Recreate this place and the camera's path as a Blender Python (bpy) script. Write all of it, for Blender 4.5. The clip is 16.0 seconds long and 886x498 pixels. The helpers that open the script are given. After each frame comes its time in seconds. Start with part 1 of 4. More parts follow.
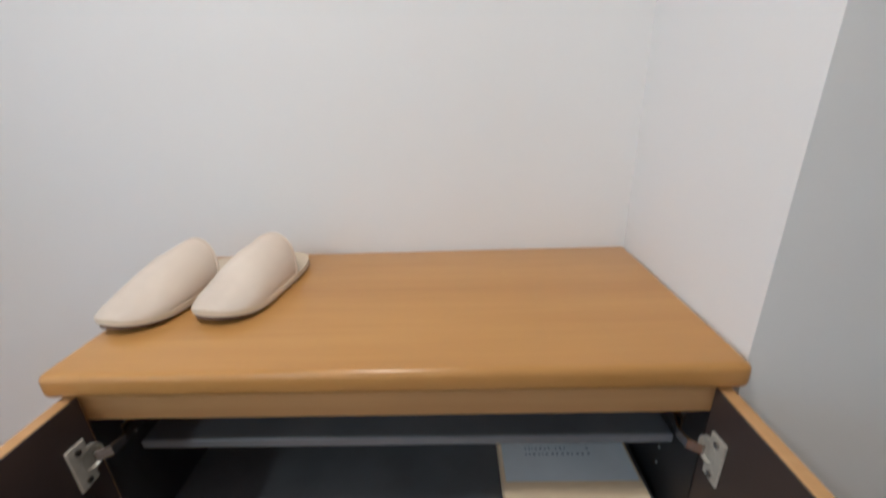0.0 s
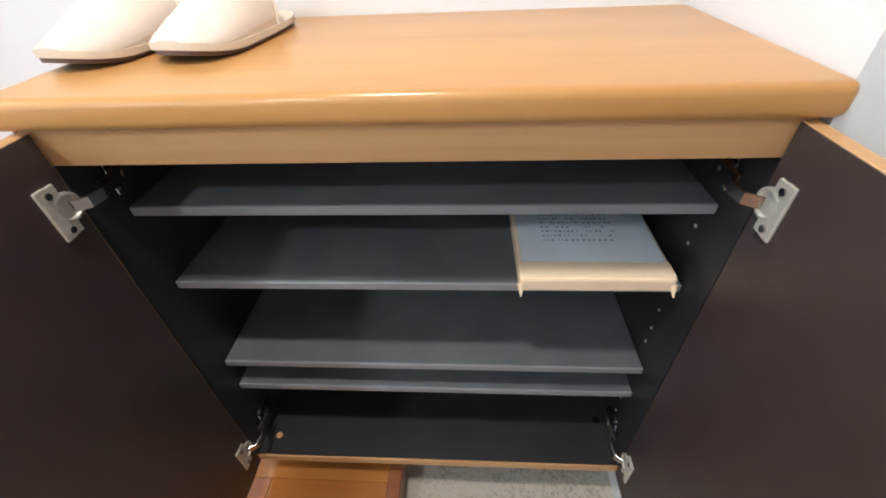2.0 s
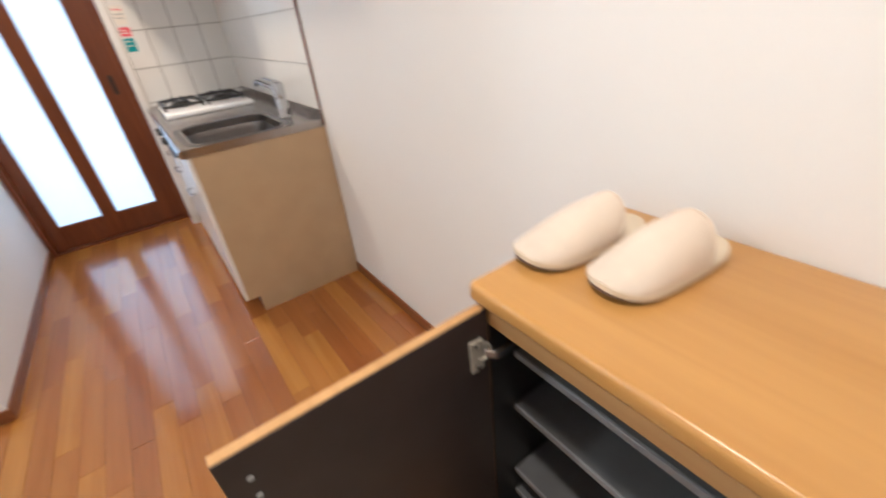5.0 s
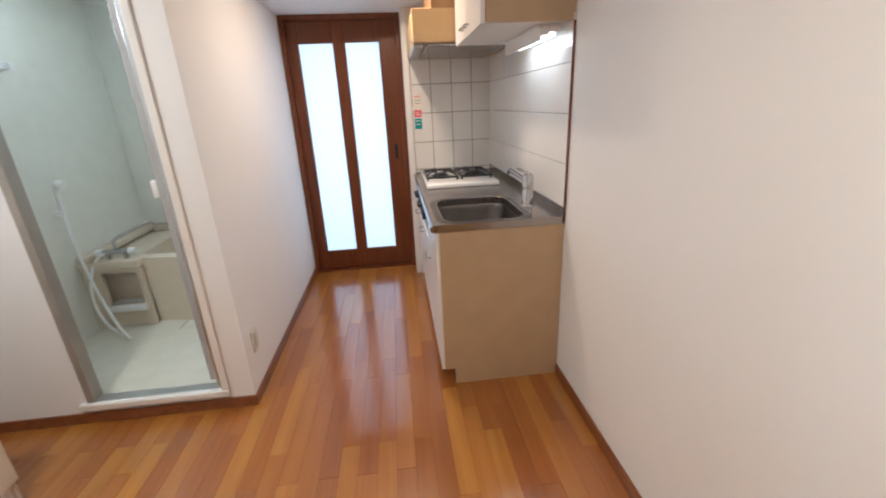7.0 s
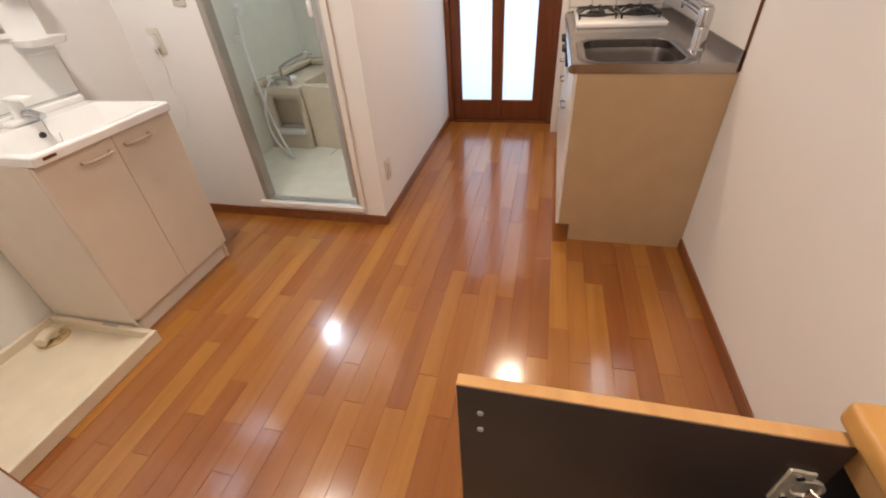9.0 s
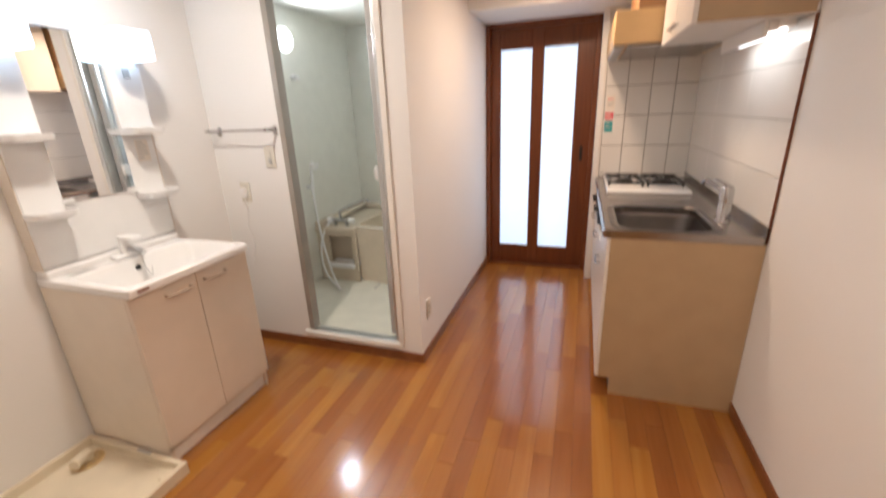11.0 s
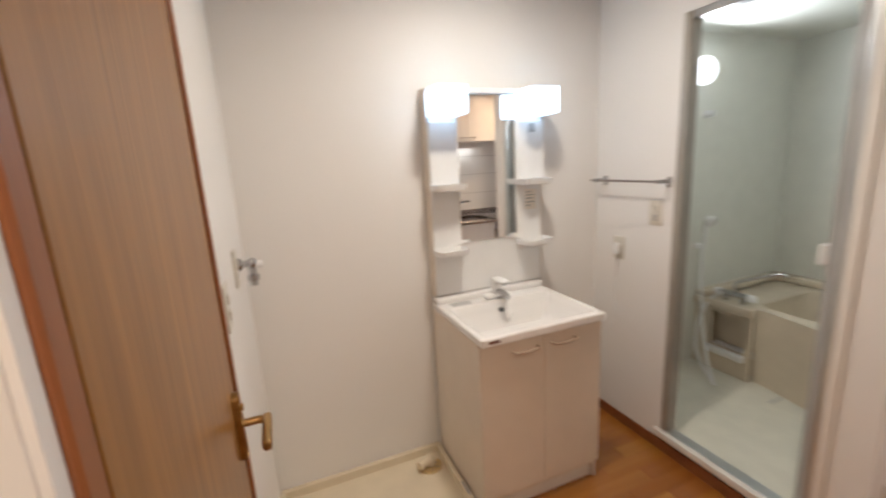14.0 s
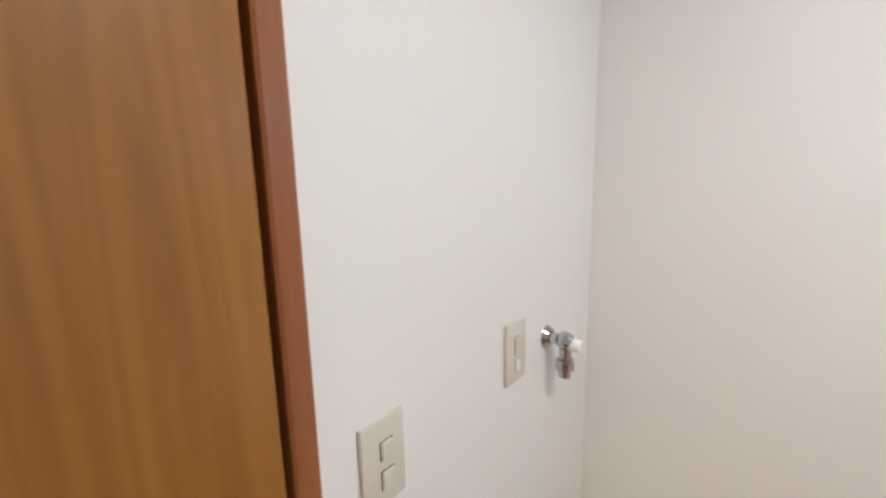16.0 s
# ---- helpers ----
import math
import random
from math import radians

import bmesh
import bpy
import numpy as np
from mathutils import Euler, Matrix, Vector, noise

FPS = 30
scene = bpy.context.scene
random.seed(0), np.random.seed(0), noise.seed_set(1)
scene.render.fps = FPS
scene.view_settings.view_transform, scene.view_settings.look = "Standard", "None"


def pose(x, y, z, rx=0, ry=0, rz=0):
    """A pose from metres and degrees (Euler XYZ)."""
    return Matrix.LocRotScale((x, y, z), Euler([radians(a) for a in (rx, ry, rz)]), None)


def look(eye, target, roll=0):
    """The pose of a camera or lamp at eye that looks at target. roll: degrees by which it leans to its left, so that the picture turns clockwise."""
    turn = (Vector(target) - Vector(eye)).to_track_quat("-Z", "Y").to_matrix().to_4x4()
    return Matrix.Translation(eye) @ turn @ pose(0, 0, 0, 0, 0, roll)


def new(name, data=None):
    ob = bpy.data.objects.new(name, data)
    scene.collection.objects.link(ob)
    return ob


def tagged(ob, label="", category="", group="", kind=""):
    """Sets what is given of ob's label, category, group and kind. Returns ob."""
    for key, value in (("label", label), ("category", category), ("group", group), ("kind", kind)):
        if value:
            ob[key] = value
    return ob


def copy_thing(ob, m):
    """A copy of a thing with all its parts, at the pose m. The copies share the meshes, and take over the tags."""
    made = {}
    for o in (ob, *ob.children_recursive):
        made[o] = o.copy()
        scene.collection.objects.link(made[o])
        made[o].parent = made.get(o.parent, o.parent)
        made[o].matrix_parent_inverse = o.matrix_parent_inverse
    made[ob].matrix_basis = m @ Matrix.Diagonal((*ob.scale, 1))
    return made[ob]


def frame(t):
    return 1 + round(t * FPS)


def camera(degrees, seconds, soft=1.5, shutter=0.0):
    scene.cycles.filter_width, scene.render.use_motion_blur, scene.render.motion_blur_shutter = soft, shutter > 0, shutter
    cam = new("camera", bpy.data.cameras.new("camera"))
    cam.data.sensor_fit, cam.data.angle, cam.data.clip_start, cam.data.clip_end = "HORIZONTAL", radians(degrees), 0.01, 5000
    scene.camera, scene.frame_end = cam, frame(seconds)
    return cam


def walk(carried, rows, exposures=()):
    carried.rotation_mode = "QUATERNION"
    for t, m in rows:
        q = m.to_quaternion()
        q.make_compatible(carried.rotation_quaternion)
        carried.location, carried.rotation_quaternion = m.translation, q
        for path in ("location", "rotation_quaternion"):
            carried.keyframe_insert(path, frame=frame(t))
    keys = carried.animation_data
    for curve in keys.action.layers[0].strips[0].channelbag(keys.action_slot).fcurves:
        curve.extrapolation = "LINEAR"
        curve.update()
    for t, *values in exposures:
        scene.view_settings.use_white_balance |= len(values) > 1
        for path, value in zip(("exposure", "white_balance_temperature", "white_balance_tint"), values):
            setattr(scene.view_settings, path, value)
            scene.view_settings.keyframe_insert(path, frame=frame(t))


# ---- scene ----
cam = camera(94.1, 16.0, soft=1.9, shutter=0.5)
PATH = [
    (0, (0.452, 0.483, 1.169), (0.394, 2.347, 0.448), -2.1),
    (0.5, (0.453, 0.488, 1.101), (0.357, 2.239, 0.141), -2.8),
    (1, (0.451, 0.494, 1.033), (0.333, 2.142, -0.093), -2.9),
    (1.5, (0.449, 0.491, 1.005), (0.325, 2.065, -0.223), -2.9),
    (2, (0.444, 0.492, 0.998), (0.321, 2.032, -0.271), -2.8),
    (2.5, (0.438, 0.492, 0.999), (0.306, 2.024, -0.280), -2.8),
    (3, (0.443, 0.514, 1.008), (0.278, 2.046, -0.268), -3.6),
    (3.5, (0.476, 0.583, 1.065), (0.171, 2.083, -0.222), -4.9),
    (4, (0.505, 0.588, 1.153), (-0.189, 1.988, -0.094), -4.5),
    (4.5, (0.495, 0.565, 1.193), (-0.641, 1.74, 0.04), -6.4),
    (5, (0.366, 0.56, 1.234), (-1.074, 1.511, 0.222), -6.3),
    (5.2, (0.321, 0.544, 1.252), (-1.215, 1.394, 0.293), -5.2),
    (7.3, (0.185, 0.51, 1.35), (-1.699, 0.604, 0.685), -1.9),
    (7.5, (0.194, 0.537, 1.348), (-1.68, 0.531, 0.65), -2.0),
    (8, (0.226, 0.574, 1.333), (-1.574, 0.265, 0.518), -3.9),
    (8.5, (0.25, 0.566, 1.28), (-1.394, 0.137, 0.225), -4.3),
    (8.7, (0.259, 0.562, 1.246), (-1.299, 0.138, 0.065), -4.1),
    (10.8, (0.31, 0.526, 1.328), (-1.436, -0.049, 0.54), -2.6),
    (11, (0.319, 0.524, 1.362), (-1.476, -0.085, 0.726), -2.2),
    (11.5, (0.338, 0.525, 1.416), (-1.522, -0.154, 1.134), -1.5),
    (12, (0.341, 0.525, 1.439), (-1.516, -0.214, 1.376), -1.2),
    (12.5, (0.320, 0.504, 1.432), (-1.505, -0.313, 1.398), -1.6),
    (13, (0.263, 0.430, 1.408), (-1.429, -0.616, 1.206), -2.5),
    (13.5, (0.176, 0.398, 1.404), (-1.137, -1.062, 1.052), -2.9),
    (13.7, (0.109, 0.360, 1.402), (-0.977, -1.279, 1.033), -2.9),
    (14, (0.028, 0.272, 1.431), (-0.698, -1.546, 1.021), -3.2),
    (14.2, (-0.004, 0.208, 1.438), (-0.514, -1.677, 1.012), -3.0),
    (14.5, (-0.005, 0.073, 1.438), (-0.336, -1.848, 0.991), -2.3),
    (15, (-0.066, -0.136, 1.420), (0.041, -2.090, 1.009), -2.2),
    (15.4, (-0.140, -0.272, 1.440), (0.496, -2.128, 1.050), -2.1),
    (16, (-0.173, -0.481, 1.458), (1.064, -2.016, 1.113), -1.3),
]
EXPOSURES = [(0, 0.32, 4380, 0), (0.8, 0.66, 4550, 0), (1.5, 1.18, 4650, 0), (2.0, 1.33, 4350, 0), (3.0, 1.36, 4050, -1), (3.5, 1.30, 3800, -2), (4.0, 1.08, 4450, 1), (4.5, 0.98, 4600, 2), (5.2, 0.82, 4850, 3),
             (7.3, 0.60, 5000, 5), (8.5, 0.63, 5400, 8), (10.8, 0.62, 5600, 11), (12.0, 0.26, 5550, 11), (13.5, 0.12, 5720, 9), (14.5, 0.24, 5420, 9), (15.4, 0.33, 5380, 8), (16.0, 0.36, 5020, 6)]
walk(cam, [(t, look(eye, target, roll)) for t, eye, target, roll in PATH], EXPOSURES)

# ---- world and lights ----
world = bpy.data.worlds.new("world")
scene.world = world
world.use_nodes = True
sky = world.node_tree.nodes.new("ShaderNodeTexSky")
sky.sky_type, sky.sun_disc = "NISHITA", False
sky.sun_elevation, sky.sun_rotation = radians(40), radians(250)
world.node_tree.links.new(sky.outputs[0], world.node_tree.nodes["Background"].inputs[0])
world.node_tree.nodes["Background"].inputs[1].default_value = 0.1


def lamp(name, kind, place, watts, colour, size=0.1, size_y=None, turn=(0, 0, 0), spread=None):
    data = bpy.data.lights.new(name, kind)
    data.energy, data.color = watts, colour
    if kind == "AREA":
        data.shape, data.size = ("RECTANGLE" if size_y else "DISK"), size
        if size_y:
            data.size_y = size_y
        if spread:
            data.spread = radians(spread)
    else:
        data.shadow_soft_size = size
    ob = new(name, data)
    ob.matrix_world = pose(*place, *turn)
    return ob


DAY = (0.84, 0.92, 1.0)
DOWNLIGHTS = [(0.16, 0.52, 2.13, 8.4, (1.0, 0.70, 0.45)), (-2.25, 0.435, 2.13, 8.0, (1.0, 0.66, 0.39)), (-0.74, -0.785, 2.25, 10.6, (1.0, 0.81, 0.60))]
for x, y, z, watts, colour in DOWNLIGHTS:
    lamp("downlight_lamp", "AREA", (x, y, z - 0.012), watts, colour, 0.14, spread=171)
lamp("kitchen_lamp", "AREA", (-1.88, 1.150, 1.583), 0.55, (1.0, 0.9, 0.78), 0.46, 0.03)
lamp("bath_lamp", "AREA", (-2.24, -1.345, 1.845), 5.6, (1.0, 0.97, 0.90), 0.14, None, (90, 0, 0))
lamp("daylight", "AREA", (-5.9, 0.2, 1.3), 36.0, DAY, 2.4, 2.0, (90, 0, -90))


# ---- materials ----
def nodes(name):
    mat = bpy.data.materials.new(name)
    mat.use_nodes = True
    nt = mat.node_tree
    return mat, nt, nt.nodes["Principled BSDF"]


def add(nt, kind, **inputs):
    n = nt.nodes.new(kind)
    for k, v in inputs.items():
        n.inputs[k].default_value = v
    return n


def plain(name, colour, rough=0.5, metal=0.0, vary=0.06, scale=9.0, bump=0.0, bump_scale=200.0, coat=0.0, spec=0.5, transmission=0.0):
    """A surface with slow blotches of tone and a fine relief."""
    mat, nt, b = nodes(name)
    co = add(nt, "ShaderNodeTexCoord")
    n1 = add(nt, "ShaderNodeTexNoise", Scale=scale, Detail=5.0)
    nt.links.new(co.outputs["Object"], n1.inputs["Vector"])
    ramp = nt.nodes.new("ShaderNodeValToRGB")
    lo = [max(0, c * (1 - vary)) for c in colour]
    hi = [min(1, c * (1 + vary)) for c in colour]
    ramp.color_ramp.elements[0].color, ramp.color_ramp.elements[1].color = (*lo, 1), (*hi, 1)
    ramp.color_ramp.elements[0].position, ramp.color_ramp.elements[1].position = 0.35, 0.65
    nt.links.new(n1.outputs["Fac"], ramp.inputs["Fac"])
    nt.links.new(ramp.outputs["Color"], b.inputs["Base Color"])
    b.inputs["Roughness"].default_value, b.inputs["Metallic"].default_value = rough, metal
    b.inputs["Coat Weight"].default_value, b.inputs["Specular IOR Level"].default_value = coat, spec
    b.inputs["Transmission Weight"].default_value = transmission
    if bump:
        n2 = add(nt, "ShaderNodeTexNoise", Scale=bump_scale, Detail=3.0)
        nt.links.new(co.outputs["Object"], n2.inputs["Vector"])
        bp = add(nt, "ShaderNodeBump", Strength=bump, Distance=0.002)
        nt.links.new(n2.outputs["Fac"], bp.inputs["Height"])
        nt.links.new(bp.outputs["Normal"], b.inputs["Normal"])
    return mat


def wallpaper(name, colour):
    """Vinyl wallpaper with a woven relief of short level threads."""
    mat, nt, b = nodes(name)
    co = add(nt, "ShaderNodeTexCoord")
    mp = add(nt, "ShaderNodeMapping", Scale=(90, 90, 420))
    n1 = add(nt, "ShaderNodeTexNoise", Scale=1.0, Detail=3.0)
    n2 = add(nt, "ShaderNodeTexNoise", Scale=1.7, Detail=3.0)
    nt.links.new(co.outputs["Object"], mp.inputs[0])
    nt.links.new(mp.outputs[0], n1.inputs["Vector"])
    nt.links.new(co.outputs["Object"], n2.inputs["Vector"])
    ramp = nt.nodes.new("ShaderNodeValToRGB")
    ramp.color_ramp.elements[0].color = (*[c * 0.965 for c in colour], 1)
    ramp.color_ramp.elements[1].color = (*colour, 1)
    nt.links.new(n2.outputs["Fac"], ramp.inputs["Fac"])
    nt.links.new(ramp.outputs["Color"], b.inputs["Base Color"])
    bp = add(nt, "ShaderNodeBump", Strength=0.2, Distance=0.0016)
    nt.links.new(n1.outputs["Fac"], bp.inputs["Height"])
    nt.links.new(bp.outputs["Normal"], b.inputs["Normal"])
    b.inputs["Roughness"].default_value, b.inputs["Specular IOR Level"].default_value = 0.75, 0.25
    return mat


def wood(name, dark, light, along="X", rough=0.35, grain=1.0, coat=0.0, piece=0.0, spec=0.5, wavy=0.7, relief=0.08):
    """Wood grain stretched along an axis; piece: how far each piece differs in tone."""
    mat, nt, b = nodes(name)
    co = add(nt, "ShaderNodeTexCoord")
    s = {"X": (1.6, 26, 26), "Y": (26, 1.6, 26), "Z": (26, 26, 1.6)}[along]
    mp = add(nt, "ShaderNodeMapping", Scale=[v * grain for v in s])
    info = nt.nodes.new("ShaderNodeObjectInfo")
    shift = add(nt, "ShaderNodeVectorMath")
    shift.operation = "MULTIPLY_ADD"
    shift.inputs[1].default_value = (37, 53, 71)
    nt.links.new(info.outputs["Random"], shift.inputs[0])
    nt.links.new(co.outputs["Object"], shift.inputs[2])
    nt.links.new(shift.outputs[0], mp.inputs[0])
    n1 = add(nt, "ShaderNodeTexNoise", Scale=1.0, Detail=7.0, Distortion=wavy)
    n2 = add(nt, "ShaderNodeTexNoise", Scale=4.5, Detail=3.0)
    nt.links.new(mp.outputs[0], n1.inputs["Vector"])
    nt.links.new(mp.outputs[0], n2.inputs["Vector"])
    mix = add(nt, "ShaderNodeMath", )
    mix.operation = "MULTIPLY_ADD"
    mix.inputs[1].default_value = 0.35
    nt.links.new(n2.outputs["Fac"], mix.inputs[0])
    nt.links.new(n1.outputs["Fac"], mix.inputs[2])
    ramp = nt.nodes.new("ShaderNodeValToRGB")
    ramp.color_ramp.elements[0].color, ramp.color_ramp.elements[1].color = (*dark, 1), (*light, 1)
    ramp.color_ramp.elements[0].position, ramp.color_ramp.elements[1].position = 0.42, 0.92
    nt.links.new(mix.outputs[0], ramp.inputs["Fac"])
    hsv = add(nt, "ShaderNodeHueSaturation")
    span = add(nt, "ShaderNodeMapRange")
    span.inputs["To Min"].default_value, span.inputs["To Max"].default_value = 1 - piece, 1 + piece
    nt.links.new(info.outputs["Random"], span.inputs["Value"])
    nt.links.new(span.outputs[0], hsv.inputs["Value"])
    hue = add(nt, "ShaderNodeMapRange")
    hue.inputs["To Min"].default_value, hue.inputs["To Max"].default_value = 0.5 - piece * 0.045, 0.5 + piece * 0.045
    nt.links.new(info.outputs["Random"], hue.inputs["Value"])
    nt.links.new(hue.outputs[0], hsv.inputs["Hue"])
    nt.links.new(ramp.outputs["Color"], hsv.inputs["Color"])
    nt.links.new(hsv.outputs["Color"], b.inputs["Base Color"])
    bp = add(nt, "ShaderNodeBump", Strength=relief, Distance=0.001)
    nt.links.new(mix.outputs[0], bp.inputs["Height"])
    nt.links.new(bp.outputs["Normal"], b.inputs["Normal"])
    b.inputs["Roughness"].default_value, b.inputs["Coat Weight"].default_value = rough, coat
    b.inputs["Coat Roughness"].default_value, b.inputs["Specular IOR Level"].default_value = 0.12, spec
    return mat


def glowing(name, colour, strength):
    mat, nt, b = nodes(name)
    b.inputs["Base Color"].default_value = (*colour, 1)
    b.inputs["Emission Color"].default_value, b.inputs["Emission Strength"].default_value = (*colour, 1), strength
    return mat


def frosted(name):
    """Frosted pane: light spreads as it passes; a little gloss stays."""
    mat, nt, b = nodes(name)
    tr = add(nt, "ShaderNodeBsdfTranslucent")
    tr.inputs["Color"].default_value = (0.86, 0.9, 0.93, 1)
    mix = add(nt, "ShaderNodeMixShader", Fac=0.12)
    b.inputs["Base Color"].default_value, b.inputs["Roughness"].default_value = (0.85, 0.88, 0.9, 1), 0.35
    nt.links.new(tr.outputs[0], mix.inputs[1])
    nt.links.new(b.outputs[0], mix.inputs[2])
    nt.links.new(mix.outputs[0], nt.nodes["Material Output"].inputs[0])
    return mat


def speckled(name, base, spots):
    mat, nt, b = nodes(name)
    co = add(nt, "ShaderNodeTexCoord")
    v = add(nt, "ShaderNodeTexVoronoi", Scale=160.0)
    n = add(nt, "ShaderNodeTexNoise", Scale=7.0, Detail=6.0)
    for k in (v, n):
        nt.links.new(co.outputs["Object"], k.inputs["Vector"])
    ramp = nt.nodes.new("ShaderNodeValToRGB")
    ramp.color_ramp.elements[0].color, ramp.color_ramp.elements[1].color = (*spots, 1), (*base, 1)
    ramp.color_ramp.elements[0].position, ramp.color_ramp.elements[1].position = 0.2, 0.75
    sep = nt.nodes.new("ShaderNodeSeparateColor")
    nt.links.new(v.outputs["Color"], sep.inputs[0])
    mx = add(nt, "ShaderNodeMath")
    mx.operation = "MULTIPLY_ADD"
    mx.inputs[1].default_value = 0.6
    nt.links.new(sep.outputs[0], mx.inputs[0])
    nt.links.new(n.outputs["Fac"], mx.inputs[2])
    nt.links.new(mx.outputs[0], ramp.inputs["Fac"])
    nt.links.new(ramp.outputs["Color"], b.inputs["Base Color"])
    b.inputs["Roughness"].default_value = 0.55
    return mat


M_PAPER = wallpaper("wallpaper_white", (0.85, 0.838, 0.815))
M_CEIL = wallpaper("ceiling_paper", (0.84, 0.825, 0.80))
M_PLANK = wood("floor_wood", (0.295, 0.105, 0.0155), (0.385, 0.158, 0.028), "X", 0.19, 0.5, 0.65, 0.18)
M_JOINT = plain("floor_underlay", (0.09, 0.035, 0.012), 0.7)
M_BASE = wood("baseboard_wood", (0.17, 0.055, 0.016), (0.27, 0.10, 0.032), "X", 0.35)
M_DARKWOOD = wood("sliding_door_wood", (0.115, 0.030, 0.0085), (0.20, 0.060, 0.017), "Z", 0.32)
M_DOOR = wood("door_veneer", (0.215, 0.088, 0.0125), (0.345, 0.160, 0.030), "Z", 0.30, 0.55, wavy=2.4, relief=0.22)
M_TRIM = wood("trim_wood", (0.22, 0.075, 0.022), (0.33, 0.125, 0.042), "Z", 0.35)
M_COUNTER = wood("counter_laminate", (0.445, 0.230, 0.056), (0.525, 0.288, 0.078), "X", 0.28, 0.7)
M_EDGE = wood("edge_laminate", (0.48, 0.27, 0.095), (0.60, 0.36, 0.145), "X", 0.4, 0.8)
M_BLACK = plain("black_melamine", (0.024, 0.023, 0.024), 0.42, vary=0.15)
M_SHELF = plain("charcoal_melamine", (0.125, 0.128, 0.134), 0.42, vary=0.12, bump=0.1)
M_BROWNBLACK = plain("dark_brown_melamine", (0.056, 0.040, 0.035), 0.40, vary=0.12, bump=0.05)
M_STEEL = plain("brushed_steel", (0.40, 0.37, 0.35), 0.26, 1.0, 0.05, 20)
M_CHROME = plain("chrome", (0.52, 0.52, 0.53), 0.13, 1.0, 0.02)
M_NICKEL = plain("nickel_hinge", (0.72, 0.69, 0.60), 0.48, 0.55, 0.08, 60)
M_STILE = plain("taupe_anodised_frame", (0.40, 0.37, 0.325), 0.5, 0.45, 0.05)
M_ALU = plain("aluminium", (0.58, 0.60, 0.60), 0.32, 0.9, 0.04)
M_BRASS = plain("aged_brass", (0.46, 0.30, 0.12), 0.30, 1.0, 0.12, 40)
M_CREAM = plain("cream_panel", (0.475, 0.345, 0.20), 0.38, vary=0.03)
M_WHITEPANEL = plain("white_panel", (0.80, 0.77, 0.72), 0.28, vary=0.02)
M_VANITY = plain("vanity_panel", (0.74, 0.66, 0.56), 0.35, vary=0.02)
M_HOOD = plain("hood_panel", (0.40, 0.225, 0.095), 0.4, vary=0.03)
# lighter copy of the hood tan: light falling on the canopy is in the colour
M_CANOPY = plain("hood_canopy_lit", (0.66, 0.46, 0.22), 0.36, vary=0.03)
M_TAUPE = plain("taupe_plastic", (0.40, 0.31, 0.23), 0.4, vary=0.03)
M_SINK = plain("satin_sink_steel", (0.205, 0.185, 0.172), 0.34, 1.0, 0.06, 14)
M_TILE = plain("glazed_tile", (0.80, 0.785, 0.75), 0.14, vary=0.02, scale=3)
M_GROUT = plain("tile_grout", (0.24, 0.215, 0.19), 0.8)
M_CERAMIC = plain("white_ceramic", (0.86, 0.85, 0.83), 0.12, vary=0.01)
M_PLASTIC = plain("white_plastic", (0.84, 0.84, 0.83), 0.3, vary=0.02)
M_IVORY = plain("ivory_plastic", (0.66, 0.63, 0.55), 0.35, vary=0.03)
M_PAN = plain("pan_plastic", (0.76, 0.68, 0.52), 0.35, vary=0.04)
M_CANVAS = plain("slipper_canvas", (0.70, 0.60, 0.49), 0.9, vary=0.06, bump=0.5, bump_scale=700)
M_SOLE = plain("slipper_sole", (0.12, 0.07, 0.045), 0.8)
M_SOCK = plain("slipper_lining", (0.70, 0.60, 0.45), 0.95, bump=0.3, bump_scale=500)
M_GENKAN = speckled("entrance_stone", (0.50, 0.44, 0.35), (0.22, 0.17, 0.12))
M_BATHWALL = plain("bath_panel", (0.765, 0.765, 0.70), 0.5, vary=0.02)
M_BATHFLOOR = plain("bath_floor", (0.72, 0.70, 0.60), 0.5, vary=0.04, bump=0.3, bump_scale=90)
M_TUB = plain("tub_plastic", (0.70, 0.62, 0.49), 0.25, vary=0.03)
M_IRON = plain("black_iron", (0.02, 0.02, 0.02), 0.5)
M_BLACKRUBBER = plain("black_rubber", (0.015, 0.015, 0.015), 0.7)
M_YELLOWED = plain("yellowed_plastic", (0.60, 0.45, 0.21), 0.45, vary=0.15, scale=60)
M_BAND = plain("grey_edge_band", (0.25, 0.25, 0.26), 0.35)
M_MIRROR = plain("mirror_glass", (0.92, 0.93, 0.93), 0.01, 1.0, 0.0)
M_FROST = frosted("frosted_glass")
M_PAPERSHEET = plain("wrapping_film", (0.82, 0.84, 0.86), 0.22, vary=0.05, coat=0.3)
M_BOOKPAPER = plain("cream_paper", (0.86, 0.68, 0.44), 0.55, vary=0.05)
M_PRINT = plain("print_ink", (0.24, 0.28, 0.36), 0.7)
M_RED = plain("red_sticker", (0.75, 0.10, 0.14), 0.5)
M_TEAL = plain("teal_sticker", (0.02, 0.33, 0.37), 0.5)
M_PALE = plain("pale_sticker", (0.80, 0.74, 0.66), 0.5)
M_GREY = plain("grey_plastic", (0.42, 0.42, 0.41), 0.4)
M_LENS = glowing("downlight_glow", (1.0, 0.86, 0.66), 9.0)
M_LENSW = glowing("downlight_glow_white", (1.0, 0.93, 0.84), 9.0)
M_VLIGHT = glowing("vanity_glow", (0.66, 0.84, 1.0), 2.3)
M_TUBE = glowing("tube_glow", (1.0, 0.93, 0.82), 2.5)
M_GLOBE = glowing("globe_glow", (1.0, 0.98, 0.93), 2.2)


